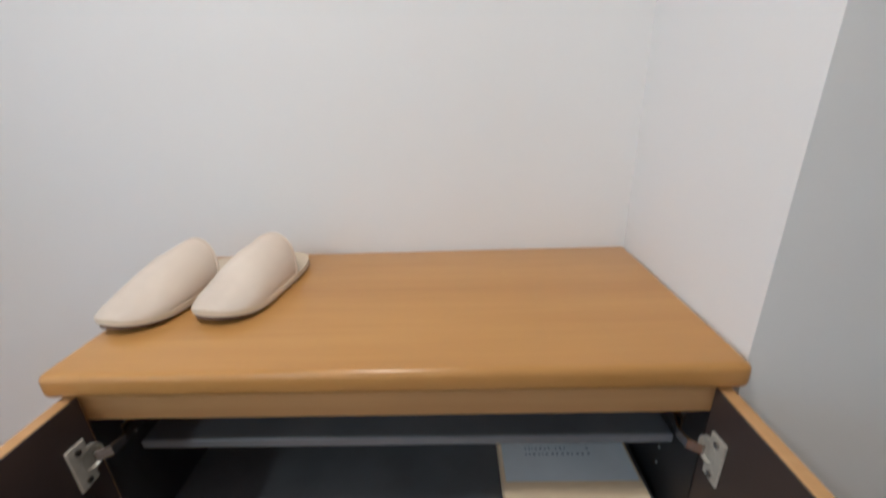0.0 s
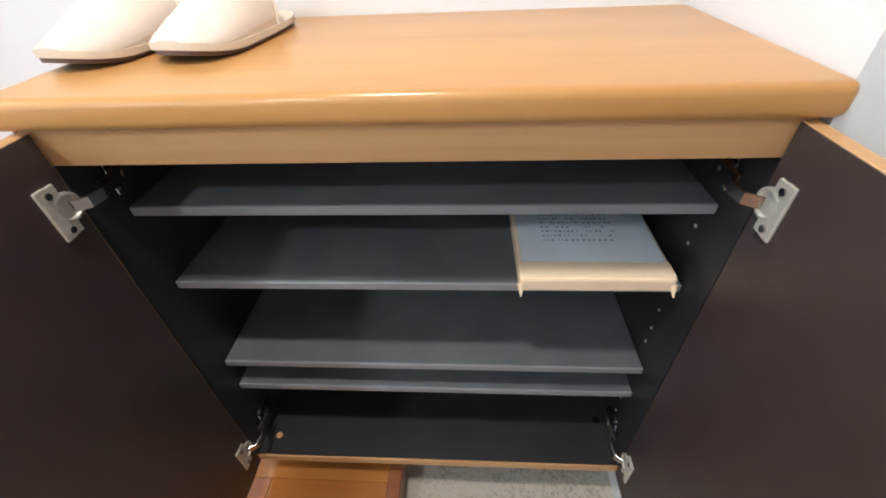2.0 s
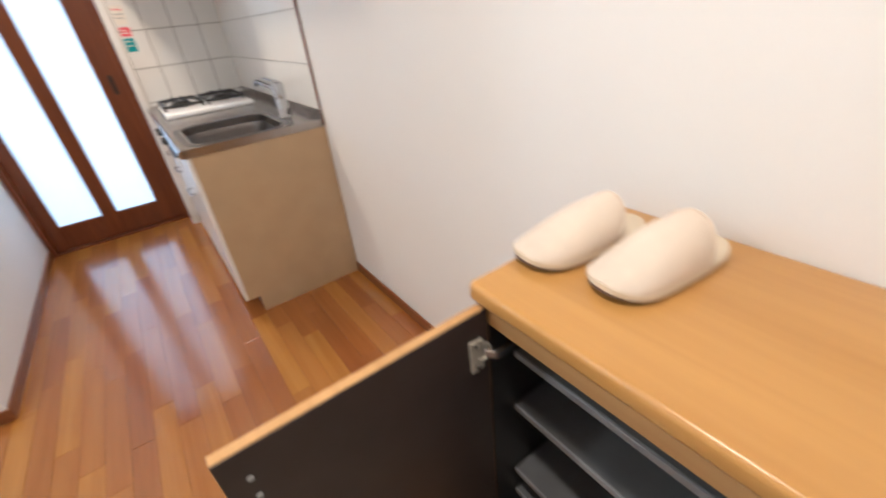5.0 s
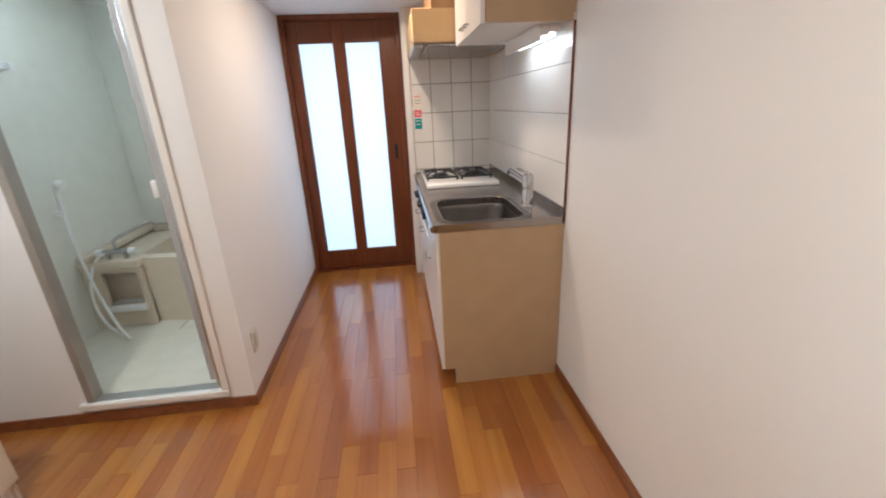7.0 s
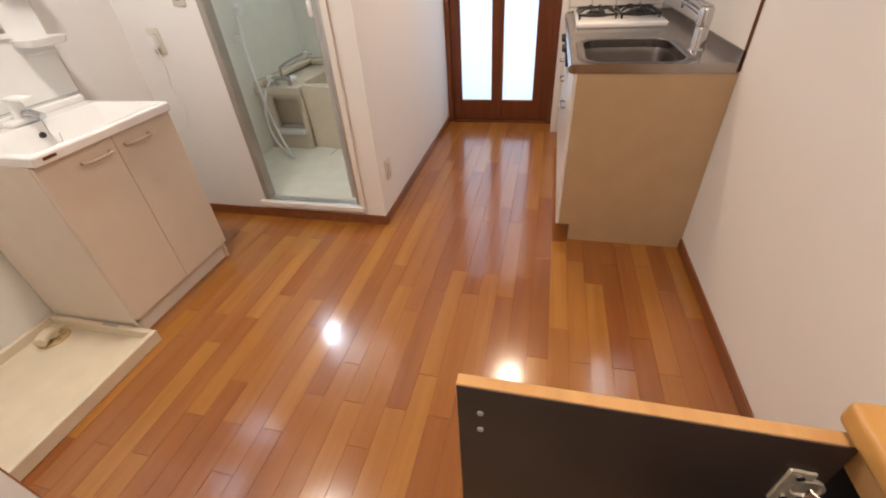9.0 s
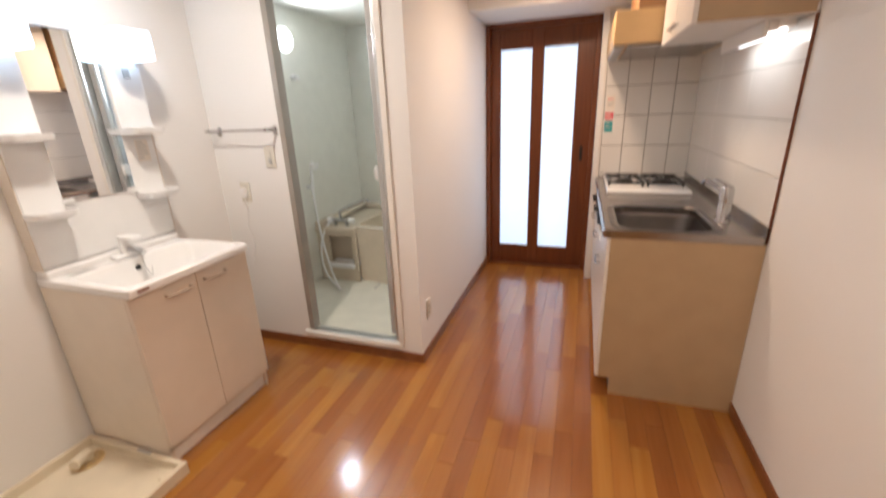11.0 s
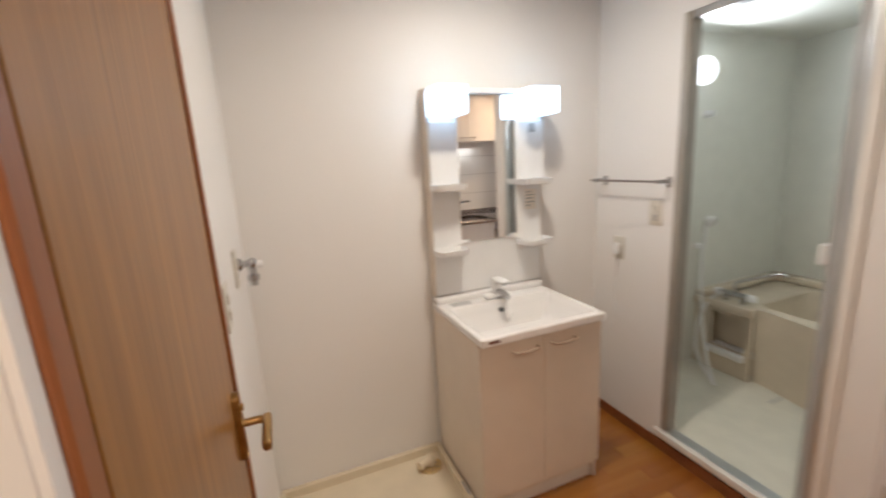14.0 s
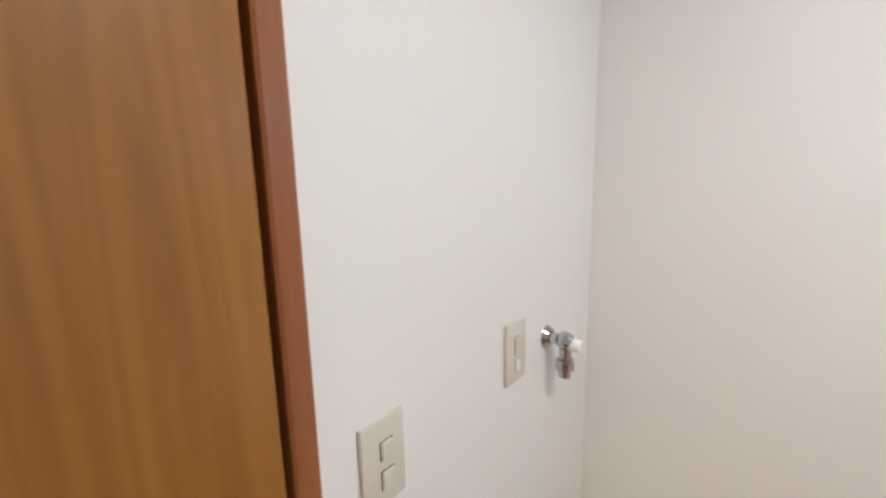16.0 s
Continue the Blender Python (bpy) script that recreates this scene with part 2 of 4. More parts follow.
# ---- mesh helpers ----
def bx(bm, x0, x1, y0, y1, z0, z1, bevel=0.0, seg=1):
    x0, x1, y0, y1, z0, z1 = min(x0, x1), max(x0, x1), min(y0, y1), max(y0, y1), min(z0, z1), max(z0, z1)
    m = Matrix.Translation(((x0 + x1) / 2, (y0 + y1) / 2, (z0 + z1) / 2)) @ Matrix.Diagonal((x1 - x0, y1 - y0, z1 - z0, 1))
    got = bmesh.ops.create_cube(bm, size=1.0, matrix=m)
    if bevel:
        edges = list({e for v in got["verts"] for e in v.link_edges})
        bmesh.ops.bevel(bm, geom=edges, offset=bevel, segments=seg, affect="EDGES", profile=0.5)
    return bm


def rrect(x0, x1, y0, y1, r, z, n=5, back_r=None):
    """Points of a rounded rectangle, counter-clockwise; z: a height or a function of y; back_r: radius of the two low-y corners."""
    pts = []
    for k, (cx, cy, sx, sy) in enumerate(((x0, y0, 1, 1), (x1, y0, -1, 1), (x1, y1, -1, -1), (x0, y1, 1, -1))):
        q = r if back_r is None or k > 1 else back_r
        for i in range(n + 1):
            a = math.pi + k * math.pi / 2 + i * math.pi / 2 / n
            x, y = cx + sx * q + q * math.cos(a), cy + sy * q + q * math.sin(a)
            pts.append((x, y, z(y) if callable(z) else z))
    return pts


def loft(bm, loops, ring=False, cap_first=False, cap_last=False):
    """Skin over loops of equal length; ring: the last joins the first."""
    rows = [[bm.verts.new(p) for p in loop] for loop in loops]
    pairs = list(zip(rows, rows[1:])) + ([(rows[-1], rows[0])] if ring else [])
    for a, b in pairs:
        n = len(a)
        for i in range(n):
            bm.faces.new((a[i], a[(i + 1) % n], b[(i + 1) % n], b[i]))
    if cap_first:
        bm.faces.new(rows[0][::-1])
    if cap_last:
        bm.faces.new(rows[-1])
    bmesh.ops.recalc_face_normals(bm, faces=bm.faces)
    return bm


def box(x0, x1, y0, y1, z0, z1, bevel=0.0, seg=1):
    return bx(bmesh.new(), x0, x1, y0, y1, z0, z1, bevel, seg)


def cyl(bm, a, b, r, r2=None, seg=20):
    a, b = Vector(a), Vector(b)
    q = (b - a).to_track_quat("Z", "Y").to_matrix().to_4x4()
    bmesh.ops.create_cone(bm, cap_ends=True, segments=seg, radius1=r, radius2=r if r2 is None else r2, depth=(b - a).length,
                          matrix=Matrix.Translation((a + b) / 2) @ q)
    return bm


def tube(bm, pts, r, seg=10):
    """A round tube through the points, smoothed."""
    pts = [Vector(p) for p in pts]
    fine = []
    for i in range(len(pts) - 1):
        p0, p1, p2, p3 = pts[max(i - 1, 0)], pts[i], pts[i + 1], pts[min(i + 2, len(pts) - 1)]
        for k in range(6):
            t = k / 6
            fine.append(0.5 * ((2 * p1) + (p2 - p0) * t + (2 * p0 - 5 * p1 + 4 * p2 - p3) * t * t + (3 * p1 - p0 - 3 * p2 + p3) * t ** 3))
    fine.append(pts[-1])
    rings, side = [], None
    for i, p in enumerate(fine):
        d = (fine[min(i + 1, len(fine) - 1)] - fine[max(i - 1, 0)]).normalized()
        side = d.orthogonal().normalized() if side is None else (side - d * side.dot(d)).normalized()
        other = d.cross(side)
        rings.append([bm.verts.new(p + r * (math.cos(6.2832 * k / seg) * side + math.sin(6.2832 * k / seg) * other)) for k in range(seg)])
    for a, b in zip(rings, rings[1:]):
        for k in range(seg):
            bm.faces.new((a[k], a[(k + 1) % seg], b[(k + 1) % seg], b[k]))
    bm.faces.new(rings[0][::-1])
    bm.faces.new(rings[-1])
    return bm


def lathe(bm, profile, centre, seg=28, ring=False):
    """Turns (radius, height) pairs round the upright axis through centre; ring: the profile closes on itself."""
    rings = [[bm.verts.new((centre[0] + r * math.cos(6.2832 * k / seg), centre[1] + r * math.sin(6.2832 * k / seg), centre[2] + h)) for k in range(seg)] for r, h in profile]
    for a, b in zip(rings, rings[1:]):
        for k in range(seg):
            bm.faces.new((a[k], a[(k + 1) % seg], b[(k + 1) % seg], b[k]))
    if ring:
        for k in range(seg):
            bm.faces.new((rings[-1][k], rings[-1][(k + 1) % seg], rings[0][(k + 1) % seg], rings[0][k]))
    else:
        bm.faces.new(rings[0][::-1])
        bm.faces.new(rings[-1])
    return bm


def part(name, bm, material, parent=None, label="", smooth=False):
    mesh = bpy.data.meshes.new(name)
    bmesh.ops.recalc_face_normals(bm, faces=bm.faces)
    bm.to_mesh(mesh)
    bm.free()
    mesh.materials.append(material)
    if smooth:
        mesh.shade_smooth()
        mesh.set_sharp_from_angle(angle=radians(40))
    ob = new(name, mesh)
    if parent:
        ob.parent = parent
    if label:
        tagged(ob, label)
    return ob


def structure(name, bm, material, label, category="wall"):
    return tagged(part(name, bm, material), label, category, kind="structure")


def thing(name, label, category, group="", place=(0, 0, 0), turn=0.0):
    ob = new(name)
    ob.matrix_world = pose(*place, 0, 0, turn)
    return tagged(ob, label, category, group)


# ---- the plan, in metres ----
N, S = 1.249, -1.470             # north and south walls
BX, BY = -1.565, -0.26           # bath box: east and north faces
EX, EY = 0.165, 0.0              # toilet box: west and north faces
WX = -3.25                       # wall with the sliding door
NX, NY = 0.785, 0.885            # shoe cabinet niche: side and front
GX, GZ = 0.29, -0.08             # step into the entrance, its floor
OX = 1.75                        # entrance end
CL, CH = 2.13, 2.25              # low and high ceiling
T = 0.10

# walls
structure("wall_north", box(WX - 0.3, NX, N, N + T, GZ - 0.1, 2.45), M_PAPER, "white vinyl wallpaper wall behind kitchen and shoe cabinet")
structure("wall_niche", box(NX, OX + T, NY, N + T, GZ - 0.1, 2.45), M_PAPER, "white wallpapered wall beside the shoe cabinet")
structure("wall_entrance", box(OX, OX + T, -T, NY, GZ - 0.1, 2.45), M_PAPER, "plain white wall closing the entrance")
structure("wall_entrance_south", bx(box(EX + T, OX, -T, EY, GZ - 0.1, 2.45), EX + 0.006, EX + T, -0.018, EY, GZ - 0.1, 2.45), M_PAPER, "white woven wallpaper wall of the entrance")
bm = bmesh.new()
bx(bm, EX, EX + 0.006, -0.02, EY - 0.003, -0.05, 2.45)
bx(bm, EX, EX + T, S - T, -0.675, -0.05, 2.45)
bx(bm, EX, EX + T, -0.675, -0.02, 2.02, 2.45)
structure("wall_wash_east", bm, M_PAPER, "white wallpapered wall with toilet door and switches")
structure("wall_toilet_back", box(EX + 1.2, EX + 1.2 + T, S - T, -T, -0.05, 2.45), M_PAPER, "plain white wall behind the toilet door")
structure("wall_south", box(WX - 0.3, EX + 1.2 + T, S - T - 0.004, S, -0.05, 2.45), M_PAPER, "white wallpapered wall behind the vanity")
D0, D1, DZ0, DZ1 = -1.0, -0.40, 0.11, 1.955
bm = bmesh.new()
bx(bm, BX - 0.06, BX, S, D0, -0.05, 2.45)
bx(bm, BX - 0.06, BX, D1, BY, -0.05, 2.45)
bx(bm, BX - 0.06, BX, D0, D1, DZ1, 2.45)
bx(bm, BX - 0.06, BX, D0, D1, -0.05, DZ0 - 0.035)
structure("wall_bath_east", bm, M_PAPER, "white wallpapered wall round the bathroom door")
structure("wall_bath_north", box(WX - 0.3, BX - 0.06, BY - 0.06, BY, -0.05, 2.45), M_PAPER, "white wallpapered corridor wall beside the bathroom")
bm = bmesh.new()
bx(bm, WX - 0.14, WX, BY, 0.61, 2.0, 2.45)
bx(bm, WX - 0.14, -3.06, 0.61, N, -0.05, 2.45)
structure("wall_west", bm, M_PAPER, "white wall above and beside the sliding door")
structure("beam", box(WX, -2.715, BY, N, 1.985, 2.45), M_PAPER, "white wallpapered beam in front of the sliding door", "beam")

# ceilings
structure("ceiling_low", box(-2.715, OX, -0.05, N, CL, 2.45), M_CEIL, "off-white papered low ceiling of corridor and entrance", "ceiling")
structure("ceiling_high", box(-2.715, EX + 1.2, S, -0.05, CH, 2.45), M_CEIL, "off-white papered ceiling of the washing area", "ceiling")

# entrance floor and step
structure("entrance_floor", box(GX, OX, EY, NY + 0.364, GZ - 0.06, GZ), M_GENKAN, "beige speckled stone entrance floor", "floor")
structure("entrance_step", box(GX - 0.028, GX + 0.004, EY, N, GZ, 0.008, 0.004, 2), M_BASE, "brown wooden nosing of the entrance step", "step")
structure("toilet_floor", box(EX + T, EX + 1.2, S, -T, -0.06, 0.0), M_JOINT, "plain dark floor behind the toilet door", "floor")

# baseboards
def board(name, x0, x1, y0, y1):
    structure(name, box(x0, x1, y0, y1, 0.0, 0.055, 0.002), M_BASE, "brown wooden baseboard along the wall", "baseboard")


board("baseboard_north", -1.55, GX - 0.03, N - 0.010, N)
board("baseboard_bath_east", BX, BX + 0.010, S, BY + 0.010)
board("baseboard_bath_north", WX, BX, BY, BY + 0.010)
board("baseboard_south", -1.56, -1.16, S, S + 0.010)
board("baseboard_wash_east", EX - 0.010, EX, -0.90, -0.688)


# ---- sliding door to the next room ----
def sliding_door():
    x0, x1 = WX - 0.07, WX - 0.035
    d = tagged(new("sliding_door"), "closed dark brown sliding door with two frosted panes", "door")
    y0, y1 = -0.225, 0.575
    panes = ((-0.145, 0.105), (0.195, 0.445))
    for y in ((y0, panes[0][0]), (panes[0][1], panes[1][0]), (panes[1][1], y1)):
        part("stile", box(x0, x1, y[0], y[1], 0.012, 1.955, 0.003), M_DARKWOOD, d)
    for a, b in panes:
        part("rail", box(x0 + 0.001, x1 - 0.001, a, b, 0.012, 0.172, 0.003), M_DARKWOOD, d)
        part("rail", box(x0 + 0.001, x1 - 0.001, a, b, 1.806, 1.955, 0.003), M_DARKWOOD, d)
        p = part("pane", box(x0 + 0.014, x1 - 0.014, a - 0.005, b + 0.005, 0.165, 1.812), M_FROST, d, "frosted glass pane")
        p.visible_shadow = False
        for z in (0.172, 1.800):
            part("bead", box(x1 - 0.012, x1 - 0.003, a, b, z, z + 0.006), M_DARKWOOD, d)
    h = part("pull", box(x1 - 0.002, x1 + 0.004, 0.503, 0.527, 0.93, 1.05, 0.002), M_IRON, d, "recessed dark bronze pull")
    part("pull_rim", box(x1 + 0.002, x1 + 0.006, 0.508, 0.522, 0.945, 1.035, 0.001), M_BLACKRUBBER, h)
    f = tagged(new("door_frame"), "dark brown wooden frame of the sliding door", "door frame", kind="structure")
    part("jamb", box(WX - 0.13, WX + 0.012, BY + 0.004, y0 + 0.003, 0.0, 1.99, 0.003), M_DARKWOOD, f)
    part("jamb", box(WX - 0.13, WX + 0.012, y1 - 0.003, 0.609, 0.0, 1.99, 0.003), M_DARKWOOD, f)
    part("lintel", box(WX - 0.13, WX + 0.012, y0 + 0.003, y1 - 0.003, 1.95, 1.99, 0.003), M_DARKWOOD, f)
    part("sill", box(WX - 0.13, WX + 0.004, y0 + 0.003, y1 - 0.003, 0.0, 0.010), M_DARKWOOD, f)


sliding_door()

# next room, seen only as light behind the frosted panes
structure("next_room_floor", box(-6.2, WX - 0.14, -1.6, 2.2, -0.05, 0.0), M_COUNTER, "brown floor of the next room", "floor")
structure("next_room_ceiling", box(-6.2, WX - 0.14, -1.6, 2.2, 2.4, 2.45), M_CEIL, "white ceiling of the next room", "ceiling")
structure("next_room_wall_south", box(-6.2, WX - 0.3, -1.7, -1.6, -0.05, 2.45), M_PAPER, "white wall of the next room")
structure("next_room_wall_north", box(-6.2, WX - 0.3, 2.2, 2.3, -0.05, 2.45), M_PAPER, "white wall of the next room")
bm = bmesh.new()
bx(bm, -6.3, -6.2, -1.7, 2.3, -0.05, 0.3)
bx(bm, -6.3, -6.2, -1.7, 2.3, 2.3, 2.45)
bx(bm, -6.3, -6.2, -1.7, -1.0, 0.3, 2.3)
bx(bm, -6.3, -6.2, 1.4, 2.3, 0.3, 2.3)
structure("next_room_wall_west", bm, M_PAPER, "white wall with a window opening")
bm = bmesh.new()
bx(bm, WX - 0.3, WX - 0.14, 0.61, 2.3, -0.05, 2.45)
bx(bm, WX - 0.3, WX - 0.14, -1.7, BY - 0.06, -0.05, 2.45)
bx(bm, WX - 0.3, WX - 0.14, BY - 0.06, 0.61, 2.0, 2.45)
structure("next_room_wall_east", bm, M_PAPER, "white wall round the sliding door")

# ---- toilet door ----
def toilet_door():
    f = tagged(new("toilet_door_frame"), "reddish brown wooden door frame", "door frame", kind="structure")
    part("jamb", box(EX - 0.006, EX + 0.09, -0.050, -0.021, 0.0, 2.03, 0.003), M_TRIM, f)
    part("jamb", box(EX - 0.010, EX + 0.09, -0.688, -0.660, 0.0, 2.03, 0.003), M_TRIM, f)
    part("lintel", box(EX - 0.010, EX + 0.09, -0.660, -0.050, 2.0, 2.03, 0.003), M_TRIM, f)
    part("stop", box(EX + 0.03, EX + 0.05, -0.660, -0.050, 0.0, 0.008), M_TRIM, f)
    d = thing("toilet_door", "closed brown wood veneer door with brass lever handle", "door")
    part("leaf", box(EX - 0.005, EX + 0.029, -0.653, -0.053, 0.008, 1.996, 0.003, 2), M_DOOR, d)
    x = EX - 0.005
    h = part("handle_plate", box(x - 0.008, x, -0.632, -0.598, 0.838, 0.988, 0.012, 3), M_BRASS, d, "aged brass handle plate", True)
    bm = bmesh.new()
    tube(bm, [(x - 0.004, -0.615, 0.917), (x - 0.045, -0.615, 0.917), (x - 0.056, -0.607, 0.916)], 0.0085)
    bx(bm, x - 0.068, x - 0.051, -0.622, -0.512, 0.904, 0.928, 0.007, 3)
    part("lever", bm, M_BRASS, h, "aged brass lever with flat grip", True)
    part("rosette", cyl(bmesh.new(), (x - 0.014, -0.615, 0.917), (x - 0.006, -0.615, 0.917), 0.014), M_BRASS, h, "", True)
    part("thumb_turn", cyl(bmesh.new(), (x - 0.018, -0.615, 0.955), (x - 0.006, -0.615, 0.955), 0.008), M_BRASS, h, "", True)


toilet_door()


# ---- shoe cabinet ----
def hinge(parent, x, y, z, s):
    """Cup hinge on the inner face of an open door; s: +1 on the left door, -1 on the right one."""
    bm = bx(bmesh.new(), x, x + s * 0.004, y - 0.056, y - 0.042, z - 0.032, z + 0.032, 0.0015, 2)
    for k in (-0.022, 0.022):
        bx(bm, x, x + s * 0.0038, y - 0.046, y - 0.030, z + k - 0.009, z + k + 0.009, 0.0015, 2)
    h = part("hinge", bm, M_NICKEL, parent, "nickel-plated cup hinge")
    part("cup", lathe(bmesh.new(), [(0.0175, 0.0), (0.0175, 0.004), (0.0145, 0.0045), (0.013, 0.001), (0.0, 0.0008)], (0, 0, 0)), M_NICKEL, h, "", True).matrix_basis = pose(x, y - 0.030, z, 0, 90 * s, 0)
    for name, w, pts in (("arm", 0.0075, [(0.006, -0.030), (0.019, -0.020), (0.022, 0.0), (0.016, 0.020), (0.013, 0.042)]), ("arm_cover", 0.0105, [(0.012, 0.010), (0.014, 0.034), (0.013, 0.058)])):
        bm = bmesh.new()
        rings = [[bm.verts.new((x + s * (a + d), y + b, z + c)) for d, c in ((0, -w), (0, w), (0.003, w * 0.9), (0.003, -w * 0.9))] for a, b in pts]
        for p, q in zip(rings, rings[1:]):
            for i in range(4):
                bm.faces.new((p[i], p[(i + 1) % 4], q[(i + 1) % 4], q[i]))
        bm.faces.new(rings[0])
        bm.faces.new(rings[-1][::-1])
        part(name, bm, M_STEEL, h)
    bm = bx(bmesh.new(), x + s * 0.001, x + s * 0.009, y + 0.022, y + 0.086, z - 0.008, z + 0.008, 0.001)
    bx(bm, x + s * 0.001, x + s * 0.005, y + 0.036, y + 0.052, z - 0.026, z + 0.026, 0.001)
    part("base_plate", bm, M_CHROME, h)
    for a, b, k in ((0.004, -0.044, -0.022), (0.004, -0.044, 0.022), (0.005, 0.044, -0.019), (0.005, 0.044, 0.019), (0.016, 0.048, 0.0)):
        part("screw", cyl(bmesh.new(), (x + s * a, y + b, z + k), (x + s * (a + 0.002), y + b, z + k), 0.0042, seg=10), M_STEEL, h)


def shoe_cabinet():
    c = thing("shoe_cabinet", "orange-brown laminate shoe cabinet with both doors open", "cabinet")
    x0, x1, y0, y1, z0, z1 = -0.034, 0.772, 0.885, N, 0.065, 0.838
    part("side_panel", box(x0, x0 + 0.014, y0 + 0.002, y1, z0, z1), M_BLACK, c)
    part("side_panel", box(x1 - 0.015, x1, y0 + 0.002, y1, z0, z1), M_BLACK, c)
    part("side_cover", box(x0 - 0.004, x0 - 0.0005, y0, y1, z0, z1), M_COUNTER, c, "orange-brown outer side")
    part("back_panel", box(x0 + 0.014, x1 - 0.015, y1 - 0.006, y1, z0, z1), M_BLACK, c)
    part("bottom_panel", box(x0 + 0.014, x1 - 0.015, y0 + 0.004, y1 - 0.006, z0, z0 + 0.018), M_BLACK, c)
    part("bottom_edge", box(x0, x1, y0 - 0.001, y0 + 0.003, z0 - 0.001, z0 + 0.018), M_EDGE, c, "light wood edge strip")
    part("top_rail", box(x0, x1, y0, y0 + 0.018, 0.793, z1, 0.001), M_EDGE, c, "light wood rail below the top")
    top = box(-0.046, NX - 0.001, 0.868, N - 0.001, z1, 0.872, 0.010, 4)
    part("worktop", top, M_COUNTER, c, "orange-brown laminate top with rounded edge", True)
    for z in (0.702, 0.562, 0.354, 0.277):
        s = part("shelf", box(x0 + 0.017, x1 - 0.017, 0.942, y1 - 0.008, z - 0.014, z, 0.001), M_SHELF, c, "charcoal melamine shelf")
        part("shelf_edge", box(x0 + 0.017, x1 - 0.017, 0.938, 0.942, z - 0.014, z, 0.001), M_BAND, s, "grey edge band")
    # peg holes
    for x, s in ((x1 - 0.0165, -1),):
        for z in (0.17, 0.215, 0.32, 0.40, 0.435, 0.48, 0.62, 0.65):
            for y in (0.965, 1.19):
                part("peg_hole", cyl(bmesh.new(), (x, y, z), (x + s * 0.0012, y, z), 0.0028, seg=8), M_GREY, c)
    part("screw_cap", cyl(bmesh.new(), (0.014, 0.93, z0 + 0.018), (0.014, 0.93, z0 + 0.021), 0.007, seg=12), M_EDGE, c, "light wood screw cap")
    part("cable_grommet", cyl(bmesh.new(), (0.735, 0.985, z0 + 0.018), (0.735, 0.985, z0 + 0.022), 0.008, seg=12), M_CHROME, c)
    for s, xd in ((1, x0), (-1, x1)):
        xd += s * 0.019
        a, b = (xd - 0.018, xd - 0.002) if s > 0 else (xd + 0.002, xd + 0.018)
        fa, fb = (xd - 0.002, xd) if s > 0 else (xd, xd + 0.002)
        d = part("door", box(a, b, 0.482, 0.883, 0.068, 0.834, 0.001), M_EDGE, c, "open cabinet door, orange outside")
        part("inner_face", box(fa, fb, 0.483, 0.8795, 0.069, 0.833), M_BROWNBLACK, d, "dark brown inner face")
        xi = fb if s > 0 else fa
        hinge(d, xi, 0.895, 0.752, s)
        hinge(d, xi, 0.895, 0.150, s)
        for z in (0.751, 0.786):
            part("bumper", cyl(bmesh.new(), (xi, 0.511, z), (xi + s * 0.002, 0.511, z), 0.004, seg=10), M_GREY, d)


shoe_cabinet()


def slipper():
    """Open-backed house slipper with a broad flat toe towards -y, 25 cm long."""
    sl = thing("slipper", "beige canvas house slipper with dark sole on the shoe cabinet", "slipper", "pair of slippers")
    long = 0.25

    def half(t):
        ends = 1 - abs(2 * t - 1) ** (5.2 if t < 0.5 else 3.2)
        return 0.0515 * ends ** 0.5 * (1.07 - 0.16 * t)

    def lift(t):
        return 0.011 * max(0.0, 1 - t / 0.3) ** 2

    rows = [0.5 - 0.5 * math.cos(math.pi * i / 32) for i in range(33)]
    for name, z0, z1, mat, grow in (("sole", 0.0, 0.005, M_SOLE, 0.88), ("insole", 0.005, 0.013, M_SOCK, 1.0)):
        bm, loop = bmesh.new(), []
        for side in (1, -1):
            for t in (rows[1:-1] if side > 0 else rows[-2:0:-1]):
                loop.append((side * half(t) * grow, long * t, t))
        lo = [bm.verts.new((x, y, z0 + lift(t))) for x, y, t in loop]
        hi = [bm.verts.new((x, y, z1 + lift(t))) for x, y, t in loop]
        n = len(loop)
        for i in range(n):
            bm.faces.new((lo[i], lo[(i + 1) % n], hi[(i + 1) % n], hi[i]))
        h = n // 2
        for k in range(h - 1):
            bm.faces.new((lo[k], lo[k + 1], lo[n - 2 - k], lo[n - 1 - k]))
            bm.faces.new((hi[k], hi[k + 1], hi[n - 2 - k], hi[n - 1 - k]))
        part(name, bm, mat, sl, smooth=False)
    bm, grid = bmesh.new(), []
    for i in range(31):
        u = i / 30
        t = 0.012 + 0.60 * u
        w = half(t) * 0.965
        arch = 0.006 + 0.060 * math.sin(min(1.0, u / 0.96) * math.pi / 2) ** 1.05
        row = []
        for k in range(19):
            a = math.pi * k / 18
            back = 0.026 * math.sin(a) * u ** 3
            lump = 0.0030 * noise.noise(Vector((t * 10, k * 0.4, 3.1))) + 0.0014 * noise.noise(Vector((t * 34, k * 1.1, 8.0)))
            row.append(bm.verts.new((w * math.cos(a) * (1 + 0.03 * math.sin(a)), long * t + back, 0.010 + lift(t) + (arch + lump) * math.sin(a) ** 0.92)))
        grid.append(row)
    for a, b in zip(grid, grid[1:]):
        for k in range(18):
            bm.faces.new((a[k], a[k + 1], b[k + 1], b[k]))
    bm.faces.new(grid[0][::-1])
    edge = [v.co.copy() for v in grid[-1]]
    up = part("upper", bm, M_CANVAS, sl, "beige canvas upper", True)
    mod = up.modifiers.new("thickness", "SOLIDIFY")
    mod.thickness, mod.offset = 0.004, -1
    part("binding", tube(bmesh.new(), edge, 0.0024, 8), M_CANVAS, sl, "", True)
    return sl


